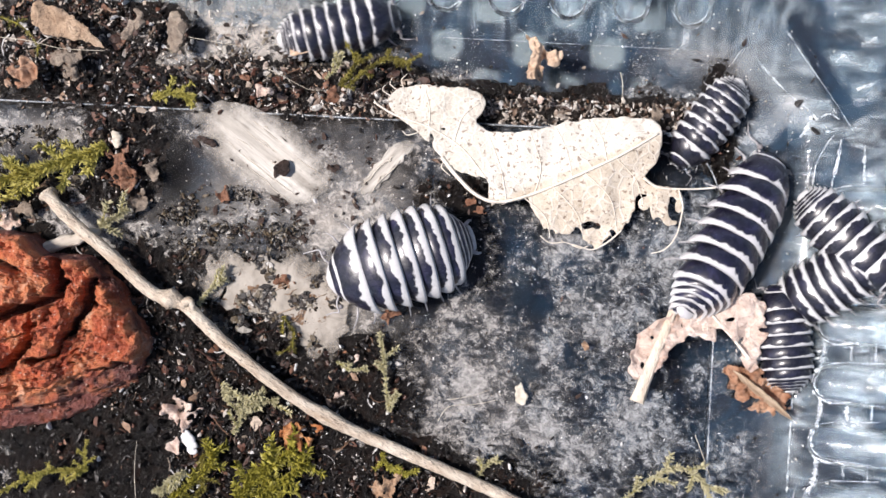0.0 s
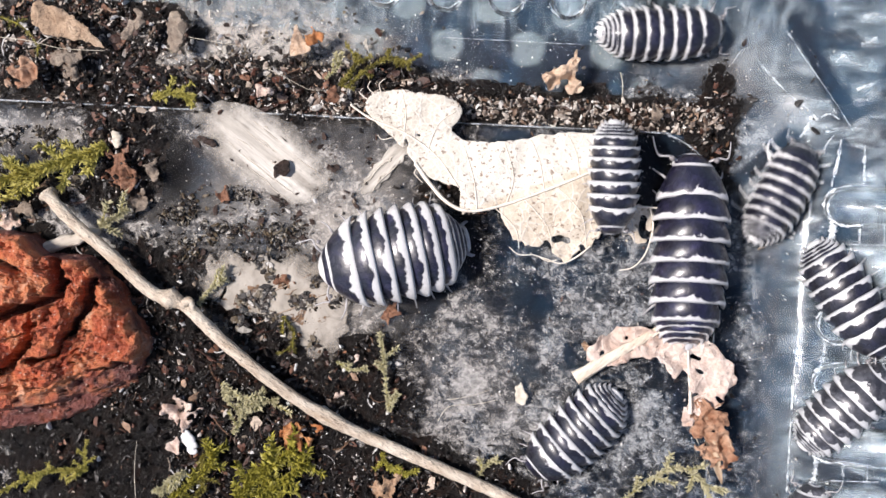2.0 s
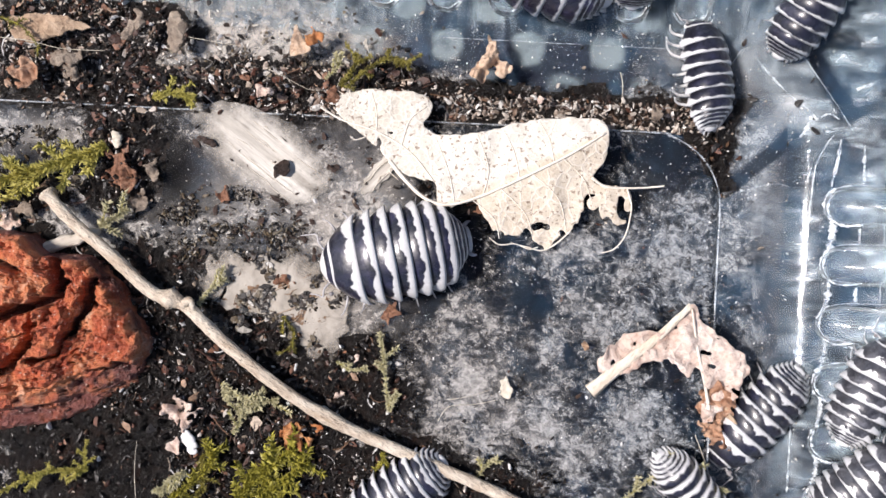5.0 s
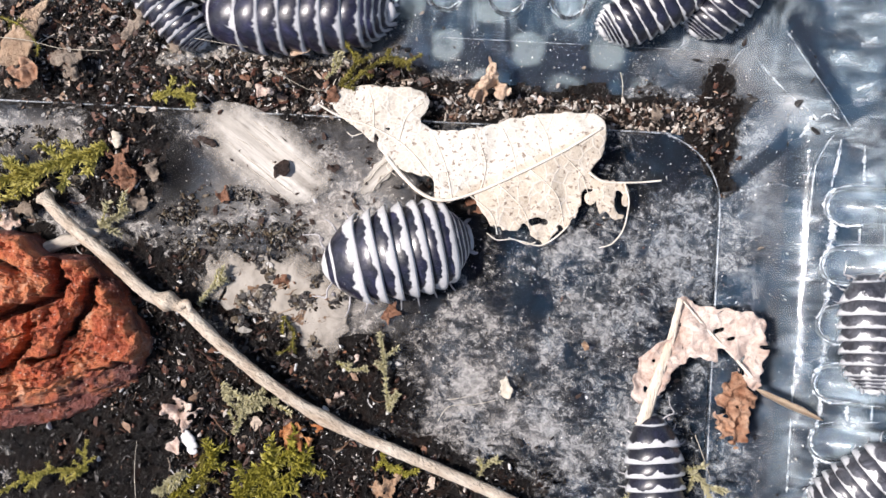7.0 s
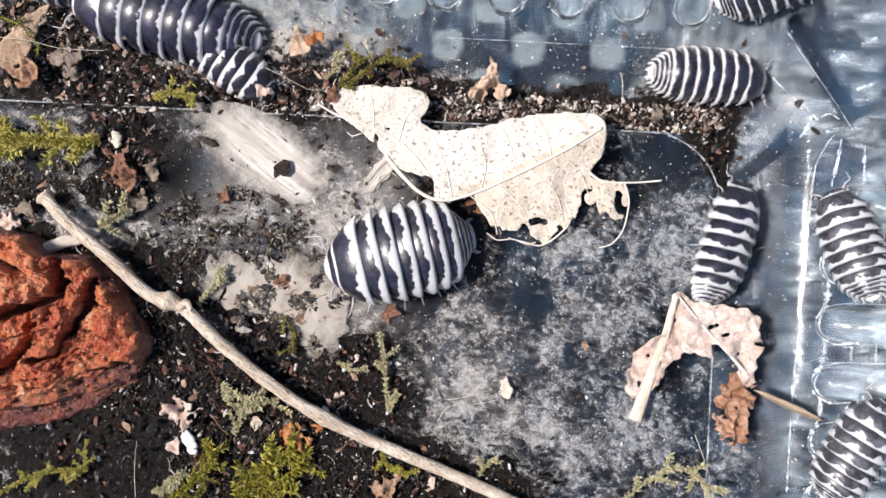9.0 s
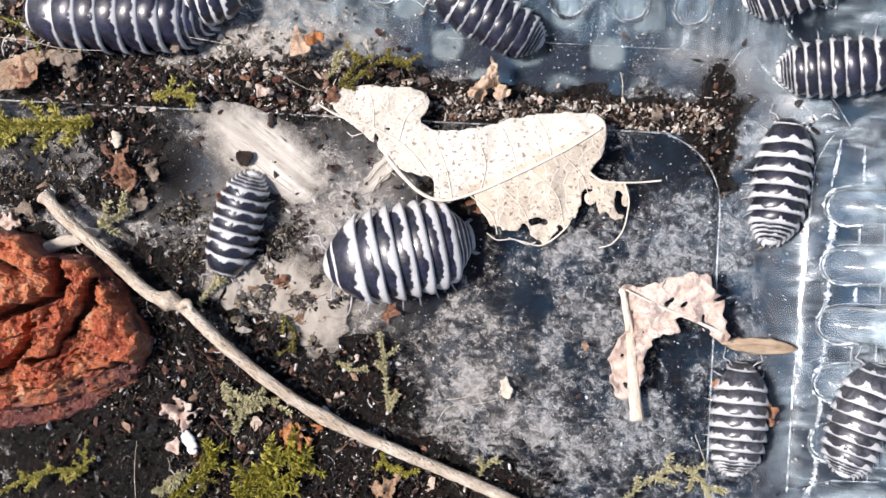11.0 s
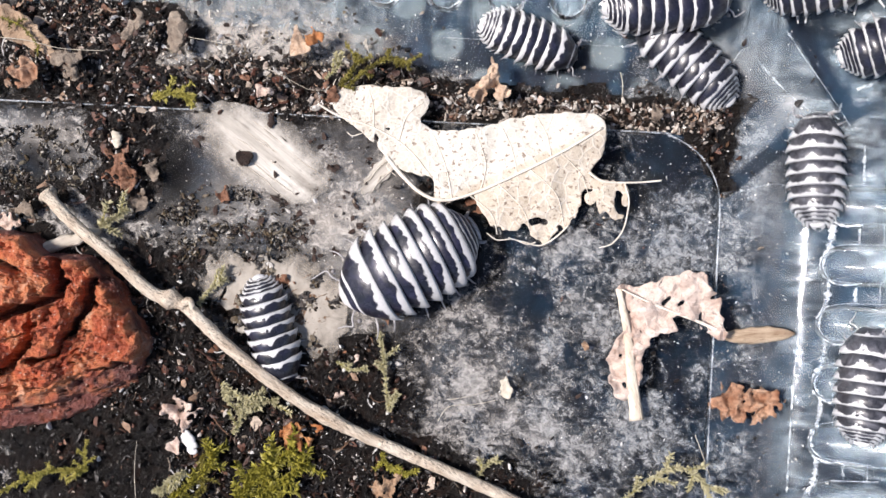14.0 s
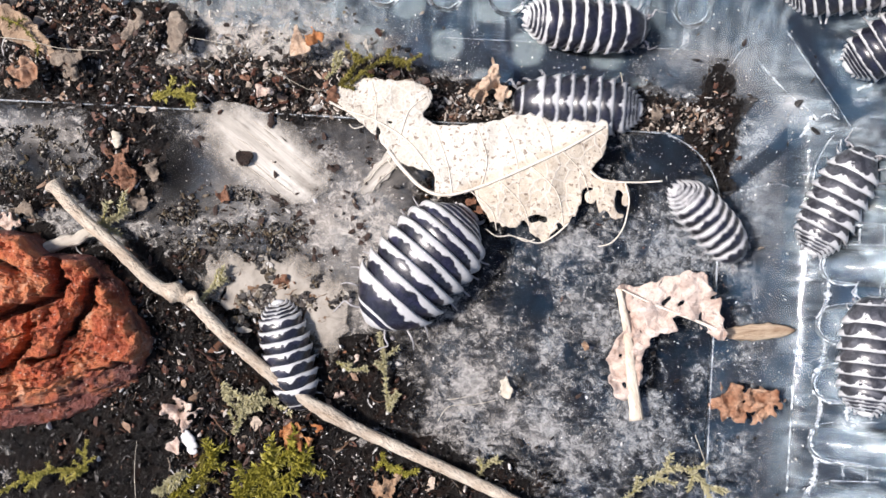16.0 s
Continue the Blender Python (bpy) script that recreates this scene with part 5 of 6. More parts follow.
# ---- moss and rootlets ----
def moss(points, width, leaves, tone, label, seed, lift=1.0, name="moss_sprig"):
    """A sprig: a branching stem with many fine pointed leaves; the first point is its base."""
    rnd = random.Random(seed)
    o = plan(*points[0], lift)
    o.z = 0
    line = smooth_line([plan(*p, lift + 0.4 * math.sin(i)) - o for i, p in enumerate(points)], 8)
    stems = [line]
    for _ in range(max(3, leaves // 32)):
        i = rnd.randrange(1, len(line) - 1)
        d = (line[i] - line[i - 1]).normalized()
        side = Vector((-d.y, d.x, rnd.uniform(-0.1, 0.4))) * rnd.choice((-1, 1))
        go = (d * rnd.uniform(0.3, 1.0) + side * rnd.uniform(0.5, 1.0)).normalized() * width * rnd.uniform(0.7, 1.6)
        stems.append([line[i], line[i] + go * 0.5 + Vector((0, 0, 0.1)), line[i] + go])
    sprig = empty(name, put(o.x, o.y, max(0.0, ground(o.x, o.y))))
    bm = bmesh.new()
    for st in stems:
        tube(bm, st, lambda t: 0.07 - 0.03 * t, 4, 0.2)
    part("stem", bm, MOSS["deep"], sprig)
    verts, faces = [], []
    for _ in range(int(leaves * 5.5)):
        st = line if rnd.random() < 0.5 else rnd.choice(stems)
        i = rnd.randrange(len(st) - 1)
        p = st[i].lerp(st[i + 1], rnd.random())
        d = (st[i + 1] - st[i]).normalized()
        w = rnd.uniform(0, 6.28)
        side = Vector((-d.y, d.x, 0)) * math.cos(w) + Vector((0, 0, 1)) * math.sin(w)
        go = (d * rnd.uniform(0.0, 1.0) + side * rnd.uniform(0.5, 1.2)).normalized()
        if p.z + go.z * width < 0.1:
            go.z = abs(go.z)
        ln = width * rnd.uniform(0.12, 0.40)
        across = go.cross(Vector((rnd.uniform(-1, 1), rnd.uniform(-1, 1), 1))).normalized() * ln * rnd.uniform(0.12, 0.24)
        up = across.cross(go).normalized() * ln * 0.08
        bend = Vector((rnd.uniform(-1, 1), rnd.uniform(-1, 1), rnd.uniform(-0.2, 1))) * ln * 0.3
        n = len(verts)
        for q in (p, p + go * ln * 0.45 + across, p + go * ln + bend, p + go * ln * 0.45 - across, p + go * ln * 0.45 + up, p + go * ln * 0.45 - up):
            verts.append(tuple(q))
        faces += [(n, n + 1, n + 4), (n + 1, n + 2, n + 4), (n + 2, n + 3, n + 4), (n + 3, n, n + 4), (n + 1, n, n + 5), (n + 2, n + 1, n + 5), (n + 3, n + 2, n + 5), (n, n + 3, n + 5)]
    linked("foliage", mesh_of(verts, faces), MOSS[tone], sprig, smooth=False)
    return tagged(sprig, label, "moss")


long_moss = moss([(190, 258), (150, 275), (100, 292), (50, 305), (0, 325), (-40, 340)], 2.0, 620, "fresh", "long yellow-green feathery moss sprig", 1, 1.3)
moss([(150, 835), (110, 832), (60, 842), (0, 872)], 1.1, 260, "fresh", "thin yellow-green moss sprig on dark soil", 2, 1.4)
moss([(152, 835), (150, 805), (154, 780)], 0.8, 90, "fresh", "short yellow-green moss shoot on dark soil", 3, 1.5)
moss([(415, 890), (450, 850), (490, 820), (520, 795)], 1.8, 420, "deep", "dense olive-green moss clump on soil", 4, 1.4)
moss([(450, 905), (480, 870), (515, 842), (545, 822)], 1.6, 320, "deep", "dense olive-green moss clump on soil", 5, 1.2)
moss([(300, 882), (345, 850), (372, 820), (380, 800)], 1.5, 240, "deep", "dull green moss tuft on soil", 6, 1.2)
moss([(392, 678), (420, 700), (455, 712), (490, 708)], 1.3, 190, "pale", "pale green branching moss sprig beside the twig", 7, 1.5)
moss([(430, 740), (445, 715), (468, 690)], 1.2, 110, "pale", "pale green moss tuft beside the twig", 8, 1.5)
moss([(690, 730), (684, 690), (680, 640), (672, 590)], 1.1, 220, "pale", "yellowish moss strand lying on the plastic", 9, 0.7)
moss([(270, 172), (300, 165), (345, 172)], 1.2, 180, "fresh", "small yellow-green moss tuft on soil", 10, 1.3)
moss([(620, 150), (650, 122), (690, 104), (725, 110)], 1.0, 240, "dark", "dark olive moss clump in the soil strip", 11, 1.2)
moss([(575, 140), (598, 118), (606, 92)], 0.9, 90, "pale", "dark olive moss shoot in the soil strip", 12, 1.3)
moss([(1090, 895), (1150, 850), (1200, 828), (1240, 850), (1255, 885)], 1.3, 260, "pale", "pale green curved moss strand on plastic", 13, 0.8)
moss([(175, 400), (205, 385), (225, 370)], 1.4, 120, "pale", "pale moss tuft beside the twig", 14, 1.0)
moss([(0, 30), (40, 48), (70, 85)], 0.9, 60, "dark", "dry dull moss on dark soil", 15, 1.2)
moss([(840, 850), (860, 825), (880, 810)], 1.0, 80, "pale", "dry moss tuft beside the twig end", 16, 0.6)
moss([(350, 540), (375, 510), (400, 495)], 1.1, 110, "pale", "dry brownish-green moss tuft", 17, 0.9)


moss([(330, 835), (300, 850), (285, 876)], 1.1, 150, "pale", "pale brownish moss tuft on soil", 18, 1.3)
moss([(412, 768), (425, 745), (418, 720)], 1.0, 120, "pale", "pale brownish moss tuft under the twig", 19, 1.4)
moss([(365, 800), (352, 830), (362, 868)], 1.1, 150, "dark", "dull olive moss strand on soil", 20, 1.3)
moss([(596, 640), (620, 655), (650, 650)], 0.8, 90, "pale", "tiny pale moss star on soil", 21, 1.2)
moss([(500, 560), (520, 590), (512, 620)], 0.9, 90, "dark", "brown-green moss scrap on the leaf skin", 22, 1.0)
moss([(675, 800), (690, 830), (720, 840)], 1.0, 110, "deep", "green moss tuft beside the twig", 23, 1.2)
moss([(600, 152), (622, 128), (634, 98)], 1.1, 150, "dark", "dark olive moss shoot in the soil strip", 24, 1.2)


def rootlet(points, r, label, z=0.5):
    o = plan(*points[0])
    bm = bmesh.new()
    tube(bm, smooth_line([plan(*p, z + 0.15 * math.sin(2.0 * i)) - o for i, p in enumerate(points)], 8), lambda t: r * (0.62 - 0.3 * t), 5, 0.2)
    ob = part("rootlet", bm, CREAM)
    ob.matrix_basis = put(o.x, o.y, max(0, ground(o.x, o.y)))
    tagged(ob, label, "root")


rootlet([(0, 66), (50, 72), (110, 86), (185, 90)], 0.07, "thin pale brown root thread on soil", 1.5)
rootlet([(775, 745), (795, 720), (840, 716), (880, 708)], 0.06, "curved hair-thin root on the plastic", 0.2)
rootlet([(790, 708), (830, 702), (868, 690)], 0.05, "hair-thin root on the plastic", 0.2)
rootlet([(335, 66), (390, 76), (440, 84)], 0.05, "thin pale root thread on soil", 1.4)
rootlet([(470, 120), (510, 140), (545, 158), (570, 160)], 0.05, "thin pale root thread on soil", 1.3)
rootlet([(1098, 128), (1102, 150), (1100, 185)], 0.06, "short pale fibre in the gutter", 1.0)
rootlet([(240, 882), (238, 830), (242, 780)], 0.05, "straight pale fibre over soil", 1.5)
rootlet([(1230, 770), (1245, 810), (1258, 850)], 0.06, "thin brown fibre on the plastic", 0.3)


# ---- woodlice ----
jointed = []


def build_woodlouse(length, width, high, shell, label, seed, stride=1.0):
    """Head towards +x, standing on z = 0. Every plate is a part; antennae and legs swing."""
    rnd = random.Random(seed)
    bug = tagged(empty("woodlouse"), label, "woodlouse", "zebra woodlice")
    half = length / 2
    mat = SHELLS[shell]
    arched = shell == "round"

    def girth(x):
        t = min(1, abs(x) / half)
        return max(0.04, (1 - t ** (3.4 if arched else 3.2)) ** 0.5) if x < 0 else max(0.04, (1 - t ** (5.0 if arched else 3.4)) ** 0.5)

    def crest(x):
        t = min(1, abs(x) / half)
        return max(0.12, (1 - t ** (2.7 if arched else 3.4)) ** 0.5)

    def plate(name, x0, x1, flare=0.07, span=104, rake=0.3, shrink=1.0, lappet=0.3, under=mat):
        """x0: front edge, x1: hind edge; the sides sweep back by rake and end in lappets with gaps between them."""
        nu, nv = 8, 30
        bm = bmesh.new()
        uvl = bm.loops.layers.uv.new("UVMap")
        grid, info, seg = [], {}, abs(x1 - x0)
        for i in range(nu + 1):
            u = i / nu
            row = []
            for j in range(nv + 1):
                v = 2 * j / nv - 1
                x = x0 + (x1 - x0) * u
                g = girth((x0 + x1) / 2) * 0.3 + girth(x) * 0.7
                c = crest((x0 + x1) / 2) * 0.4 + crest(x) * 0.6
                swell = 1 + flare * (u - 0.6) + 0.025 * math.sin(math.pi * u) - (0.03 if i == nu else 0)
                lift = 1 + (0.36 if arched else 0.13) * flare * (u - 0.6) + (0.045 if arched else 0.055) * math.sin(math.pi * u) - (0.03 if i == nu else 0)
                w = radians(span) * v
                sx = max(0.0, (abs(v) - 0.25) / 0.75) ** 2
                tip = max(0.0, (abs(v) - 0.82) / 0.18)
                y = width / 2.06 * shrink * g * swell * math.sin(w) / math.sin(radians(min(span, 90)))
                z = high * c * lift * (0.38 + 0.62 * math.cos(w)) if abs(w) < 1.5708 else high * c * (0.38 + 0.5 * math.cos(w))
                front, back = x0 - lappet * seg * tip, x1 - rake * seg * sx + 0.22 * seg * tip * tip
                px = front + (back - front) * u
                if arched:
                    px *= 1 - 0.22 * min(1.0, sx * 1.1)    # half curled: both ends wrap round
                ver = bm.verts.new((px, y, max(z, 0.10)))
                info[ver] = (u, v)
                row.append(ver)
            grid.append(row)
        for i in range(nu):
            for j in range(nv):
                bm.faces.new((grid[i][j], grid[i][j + 1], grid[i + 1][j + 1], grid[i + 1][j]))
        # turned-under hind edge gives the plate its thickness
        low = []
        for ver in grid[nu]:
            lv = bm.verts.new((ver.co.x + 0.25 * seg, ver.co.y * 0.92, ver.co.z * 0.90))
            info[lv] = (1.0, info[ver][1])
            low.append(lv)
        for j in range(nv):
            bm.faces.new((grid[nu][j], grid[nu][j + 1], low[j + 1], low[j]))
        for f in bm.faces:
            for lp in f.loops:
                lp[uvl].uv = info[lp.vert]
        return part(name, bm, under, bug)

    # plates from head to tail: shares of the body's length
    shares = [0.075, 0.150, 0.112, 0.108, 0.105, 0.102, 0.100, 0.094, 0.034, 0.033, 0.032, 0.028, 0.026]
    names = ["head"] + ["back_plate"] * 7 + ["tail_plate"] * 5
    x, skull = half, None
    for i, (s, nm) in enumerate(zip(shares, names)):
        x1 = x - s * length
        if i == 0:
            skull = plate(nm, x, x1 - 0.02 * length, 0.02, 96, -0.15, 0.92 if arched else 0.86, 0.0, SHELLS["round_head"] if arched else mat)
        elif i < 8:
            plate(nm, x + 0.016 * length, x1 - 0.014 * length, 0.30 if arched else 0.32, 106, 0.06 + 0.05 * i + (0.1 if i == 1 else 0))
        else:
            plate(nm, x + 0.012 * length, x1 - 0.008 * length, 0.16, 100, 0.40 if arched else 1.15, 0.97 - 0.03 * (i - 8), 0.1, SHELLS["round_tail"] if arched else mat)
        x = x1
    bm = bmesh.new()
    bmesh.ops.create_uvsphere(bm, u_segments=12, v_segments=8, radius=1)
    for v in bm.verts:
        v.co = Vector((x + 0.012 * length + v.co.x * length * (0.022 if arched else 0.038), v.co.y * width * 0.15, high * 0.24 + v.co.z * high * 0.10))
    tip = part("tail_tip", bm, mat, bug)
    bm = bmesh.new()
    bmesh.ops.create_uvsphere(bm, u_segments=64, v_segments=24, radius=1)
    for v in bm.verts:
        # ringed like the plates above it
        ring = 1 + 0.10 * math.sin(v.co.x * 24)
        v.co = Vector((v.co.x * length * 0.46, v.co.y * width * 0.38 * (0.94 + 0.06 * ring), high * 0.34 + v.co.z * high * 0.22 * ring))
    part("belly", bm, BELLY, bug)
    for s in (-1, 1):
        bm = bmesh.new()
        bmesh.ops.create_uvsphere(bm, u_segments=8, v_segments=6, radius=0.016 * length)
        eye = part("eye", bm, BELLY, skull)
        eye.matrix_basis = put(half - 0.035 * length, s * width * 0.30, high * 0.40)
        bm = bmesh.new()
        tube(bm, [Vector((x + 0.03 * length, s * width * 0.15, high * 0.2)), Vector((x - 0.005 * length, s * width * 0.19, high * 0.18)), Vector((x - 0.025 * length, s * width * 0.19, high * 0.14))], lambda t: 0.03 * length * (1 - 0.6 * t) * 0.5, 6)
        part("tail_limb", bm, LIMB, tip)
        # antenna: origin at its root on the head
        bm = bmesh.new()
        a, b = rnd.uniform(0.65, 0.9), rnd.uniform(0.6, 1.0)
        pts = [Vector((0, 0, 0)), Vector((0.04 * length, s * 0.05 * length, 0.06 * high)), Vector((0.07 * length * a, s * 0.10 * length, 0.03 * high)), Vector((0.125 * length * a, s * 0.125 * length * b, -0.05 * high)), Vector((0.20 * length * a, s * 0.12 * length * b, -0.14 * high))]
        tube(bm, smooth_line(pts, 4), lambda t: length * (0.0072 - 0.0042 * t), 6)
        ant = part("antenna", bm, LIMB, skull)
        root = (half - 0.05 * length, s * width * 0.17, high * 0.28)
        jointed.append((ant, bug, root, s, rnd.uniform(0, 6.28), "antenna"))
        ant.matrix_basis = put(*root)
        for k in range(7):
            bm = bmesh.new()
            fx = (3 - k) * 0.016 * length
            out = width * rnd.uniform(0.08, 0.19) * stride
            pts = [Vector((0, 0, 0)), Vector((fx * 0.4, s * out * 0.55, 0.05 * high)), Vector((fx * 0.8, s * out * 0.95, -0.06 * high)), Vector((fx * 1.3, s * out * 1.25, -high * 0.22))]
            if stride > 1:
                # kicking legs, spread over the belly
                out = width * rnd.uniform(0.36, 0.52)
                lean_x = length * rnd.uniform(-0.02, 0.09)
                pts = [Vector((0, 0, 0)), Vector((lean_x * 0.3, s * out * 0.4, -0.10 * high)), Vector((lean_x * 0.7, s * out * 0.75, -0.16 * high)), Vector((lean_x * 1.4, s * out * 1.05, -high * 0.10)), Vector((lean_x * 2.0, s * out * 1.25, high * 0.04))]
            tube(bm, smooth_line(pts, 3), lambda t: length * (0.0085 - 0.0055 * t) * (1.0 if stride == 1 else 2.3), 5)
            leg = part("leg", bm, LIMB if stride == 1 else PALE_LIMB, bug)
            lx = half - length * (0.14 + 0.105 * k)
            root = (lx, s * width * 0.5 * girth(lx) * (0.80 if stride == 1 else 0.20), high * (0.25 if stride == 1 else 0.10))
            jointed.append((leg, bug, root, s, k * 0.9 + (0 if s > 0 else 3.14), "leg"))
            leg.matrix_basis = put(*root)
    return bug


BUGS = {
    "centre": build_woodlouse(13.35, 7.95, 4.9, "round", "broad black and white banded woodlouse, half curled, on the plastic", 11),
    "giant": build_woodlouse(16.9, 6.45, 4.6, "large", "large navy-black woodlouse with thin white bands", 12),
    "north": build_woodlouse(10.95, 4.65, 3.6, "striped", "black woodlouse with broad white bands", 13),
    "climber": build_woodlouse(9.5, 4.2, 3.2, "young", "young black and white striped woodlouse", 14),
    "wallbug": build_woodlouse(11.26, 4.90, 3.2, "dashed", "greyish woodlouse with white bands and spotted back", 15),
    "faller": build_woodlouse(9.69, 4.60, 3.2, "striped", "young striped woodlouse that tumbles on its back", 16, 2.4),
    "runner": build_woodlouse(10.27, 5.38, 3.3, "young", "young woodlouse with jagged white bands", 17),
    "eastern": build_woodlouse(10.03, 4.79, 3.3, "spotted", "grey and white spotted woodlouse on the plastic wall", 18),
    "southern": build_woodlouse(10.03, 4.79, 3.3, "spotted", "pale spotted woodlouse climbing the fluted wall", 19),
    "upper": build_woodlouse(10.36, 4.84, 3.4, "striped", "striped woodlouse near the tray corner", 20),
    "pale": build_woodlouse(9.0, 4.2, 3.0, "young", "small pale woodlouse with dense white bands", 21),
    "western": build_woodlouse(9.7, 4.25, 3.1, "dashed", "small dark woodlouse with jagged white bands on soil", 22),
}


# ---- what moves ----
def rested(x, y, heading, lift=0.0, roll=0.0, pitch=0.0):
    """A pose standing on the tray (floor or sloping wall) at a place in mm, facing heading degrees anticlockwise from east."""
    e = 1.6
    up = Vector((ground(x - e, y) - ground(x + e, y), ground(x, y - e) - ground(x, y + e), 2 * e)).normalized()
    ahead = Vector((math.cos(radians(heading)), math.sin(radians(heading)), 0))
    side = up.cross(ahead).normalized()
    ahead = side.cross(up).normalized()
    turn = Matrix((ahead, side, up)).transposed().to_4x4()
    z = (ground(x, y) + ground(x + e, y) + ground(x - e, y) + ground(x, y + e) + ground(x, y - e)) / 5
    return put(x, y, z + lift) @ turn @ pose(0, 0, 0, roll, pitch, 0)


def motions():
    paths = {}
    paths[BUGS["centre"].name] = [(0, -3.8, -0.93, 197, 0.4, 0, -9), (0.5, -4.19, -0.54, 194, 0.4, 0, -9), (1, -4.19, -0.45, 194, 0.4, 0, -9), (1.5, -4.39, -0.54, 193, 0.4, 0, -9), (2, -4.39, -0.5, 192, 0.4, 0, -9), (2.5, -4.39, -0.54, 191, 0.4, 0, -9), (3, -4.29, -0.3, 191, 0.4, 0, -9), (3.5, -4.39, -0.3, 190, 0.4, 0, -9), (4.2, -4.29, -0.45, 191, 0.4, 0, -9), (6.3, -4.19, -0.16, 191, 0.4, 0, -9), (7, -4.1, -0.3, 192, 0.4, 0, -9), (7.5, -4.0, -0.3, 193, 0.4, 0, -9), (9, -3.9, -0.35, 193, 0.4, 0, -9), (11.3, -4.0, -0.3, 192, 0.4, 0, -9), (11.7, -4.14, -0.16, 191, 0.4, 0, -9), (12.1, -4.29, -0.01, 188, 0.4, 0, -9), (12.5, -4.39, -0.11, 188, 0.4, 0, -9), (13, -3.9, -0.59, 196, 0.4, 0, -9), (13.5, -3.22, -1.18, 206, 0.4, 0, -9), (14, -3.07, -1.27, 208, 0.4, 0, -9), (15, -3.07, -1.32, 209, 0.4, 0, -9), (15.5, -2.54, -1.66, 217, 0.4, 0, -9), (16, -2.15, -1.66, 228, 0.4, 0, -9)]
    paths[BUGS["giant"].name] = [(0, 24.82, 1.49, 54), (0.5, 22.83, -0.05, 71), (1, 21.56, -0.73, 80), (1.5, 21.12, -0.83, 90), (2, 21.36, -0.1, 87), (2.5, 21.36, 3.66, 95), (3, 20.43, 7.46, 110), (3.5, 18.7, 11.3, 113), (3.8, 13.69, 16.42, 112), (4, 11.31, 19.27, 108), (4.2, 11.07, 21.96, 100), (4.8, 7.94, 25, 140), (5.5, 2.28, 23.46, 175), (6.3, -6.68, 20.52, 183), (7, -12.98, 21.22, 182), (7.5, -17.3, 21.65, 181), (8, -20.3, 21.49, 182), (8.5, -22.55, 20.7, 180), (9, -24.69, 20.64, 166), (9.2, -25.15, 21.09, 163), (10, -27.25, 22.26, 170), (11.3, -30.2, 20.75, 180), (11.7, -34.4, 20.5, 180), (12.1, -39.13, 19.94, 180), (12.5, -44.34, 19.91, 180), (13, -49.8, 19.89, 180), (16, -55.26, 19.89, 185)]
    paths[BUGS["north"].name] = [(0, -9.15, 19.84, 12), (0.5, -2.16, 20.1, 2), (1, 6.18, 18.76, -3), (1.5, 13.26, 18.48, -2), (2, 19.43, 19.63, 2), (2.5, 25.32, 19.21, 0), (3, 26.54, 19.84, 8), (3.5, 25.3, 18.02, -10), (4, 29.64, 15.96, -8), (4.2, 30.2, 16.37, -5), (4.8, 32.08, 19.81, 40), (5.5, 29.47, 24.81, 100), (6.3, 21.81, 26.67, 150), (7.5, 12.51, 26.76, 180), (9.2, 5.52, 26.45, 190), (10.2, 3.71, 24.12, 160), (11.3, 4.21, 20.37, 132), (11.7, 7.68, 19.99, 82), (12.1, 11.01, 19.72, 32), (12.5, 13.22, 20.15, 17), (13, 13.95, 20.42, 17), (13.5, 15.6, 21.04, 12), (14, 19.61, 21.88, 8), (14.5, 18.82, 21.72, 8), (15, 16.75, 21.57, 5), (15.5, 15.93, 21.49, 3), (16, 12.82, 20.37, -6)]
    paths[BUGS["climber"].name] = [(0, 23.54, 11.14, 232), (0.5, 20.29, 8.72, 212, 1.5), (1, 16.99, 9.17, 186, 2.5), (1.5, 16.58, 9.18, 204, 2.8), (2, 14.35, 5.97, 268, 3), (2.5, 13.4, 3.36, 270, 3), (3, 11.97, -1.8, 260, 0.8), (3.5, 12.83, -5.75, 296), (4, 14.94, -12.14, 303), (4.2, 16.12, -13.81, 308), (5, 21.7, -21.61, 310), (6, 27.29, -28.44, 320), (16, 28.92, -30.91, 320)]
    paths[BUGS["wallbug"].name] = [(0, 35.58, 0.73, 320), (0.5, 34.04, -1.22, 292), (1, 33.82, -3.44, 284), (1.5, 34.7, -3.9, 296), (2, 35.51, -4.35, 308), (2.5, 34.96, -3.74, 305), (3, 34.21, -3.67, 288), (3.5, 32.88, -4.79, 257), (4, 31.73, -7.35, 256), (4.2, 30.51, -8.54, 260), (5.2, 27.29, -16.44, 215), (5.8, 24.66, -18.66, 170), (6.3, 24.3, -17.7, 130), (6.5, 25.4, -19.8, 118), (7, 18.48, -20.1, 93), (7.5, 18.08, -15.92, 72), (8, 20.69, -9.78, 58), (8.5, 23.08, -4.74, 38), (9, 24.42, 0.74, 74), (9.2, 24.54, 2.41, 78), (10.2, 28.29, 5.05, 80), (11.3, 30.12, 7.15, 82), (11.7, 27.79, 9.55, 112), (12.1, 24.19, 13.64, 110), (12.5, 23.3, 16.8, 98, 1.0, 0, -24), (13, 22.95, 17.7, 95, 1.2, 0, -28), (13.5, 21.98, 19.01, 100, 0.6, 0, -12), (14, 21.5, 16.9, 138), (14.5, 21.09, 15.74, 155), (15, 18.29, 15.39, 162), (15.5, 16.69, 15.14, 170), (16, 11.75, 12.68, 176, 1)]
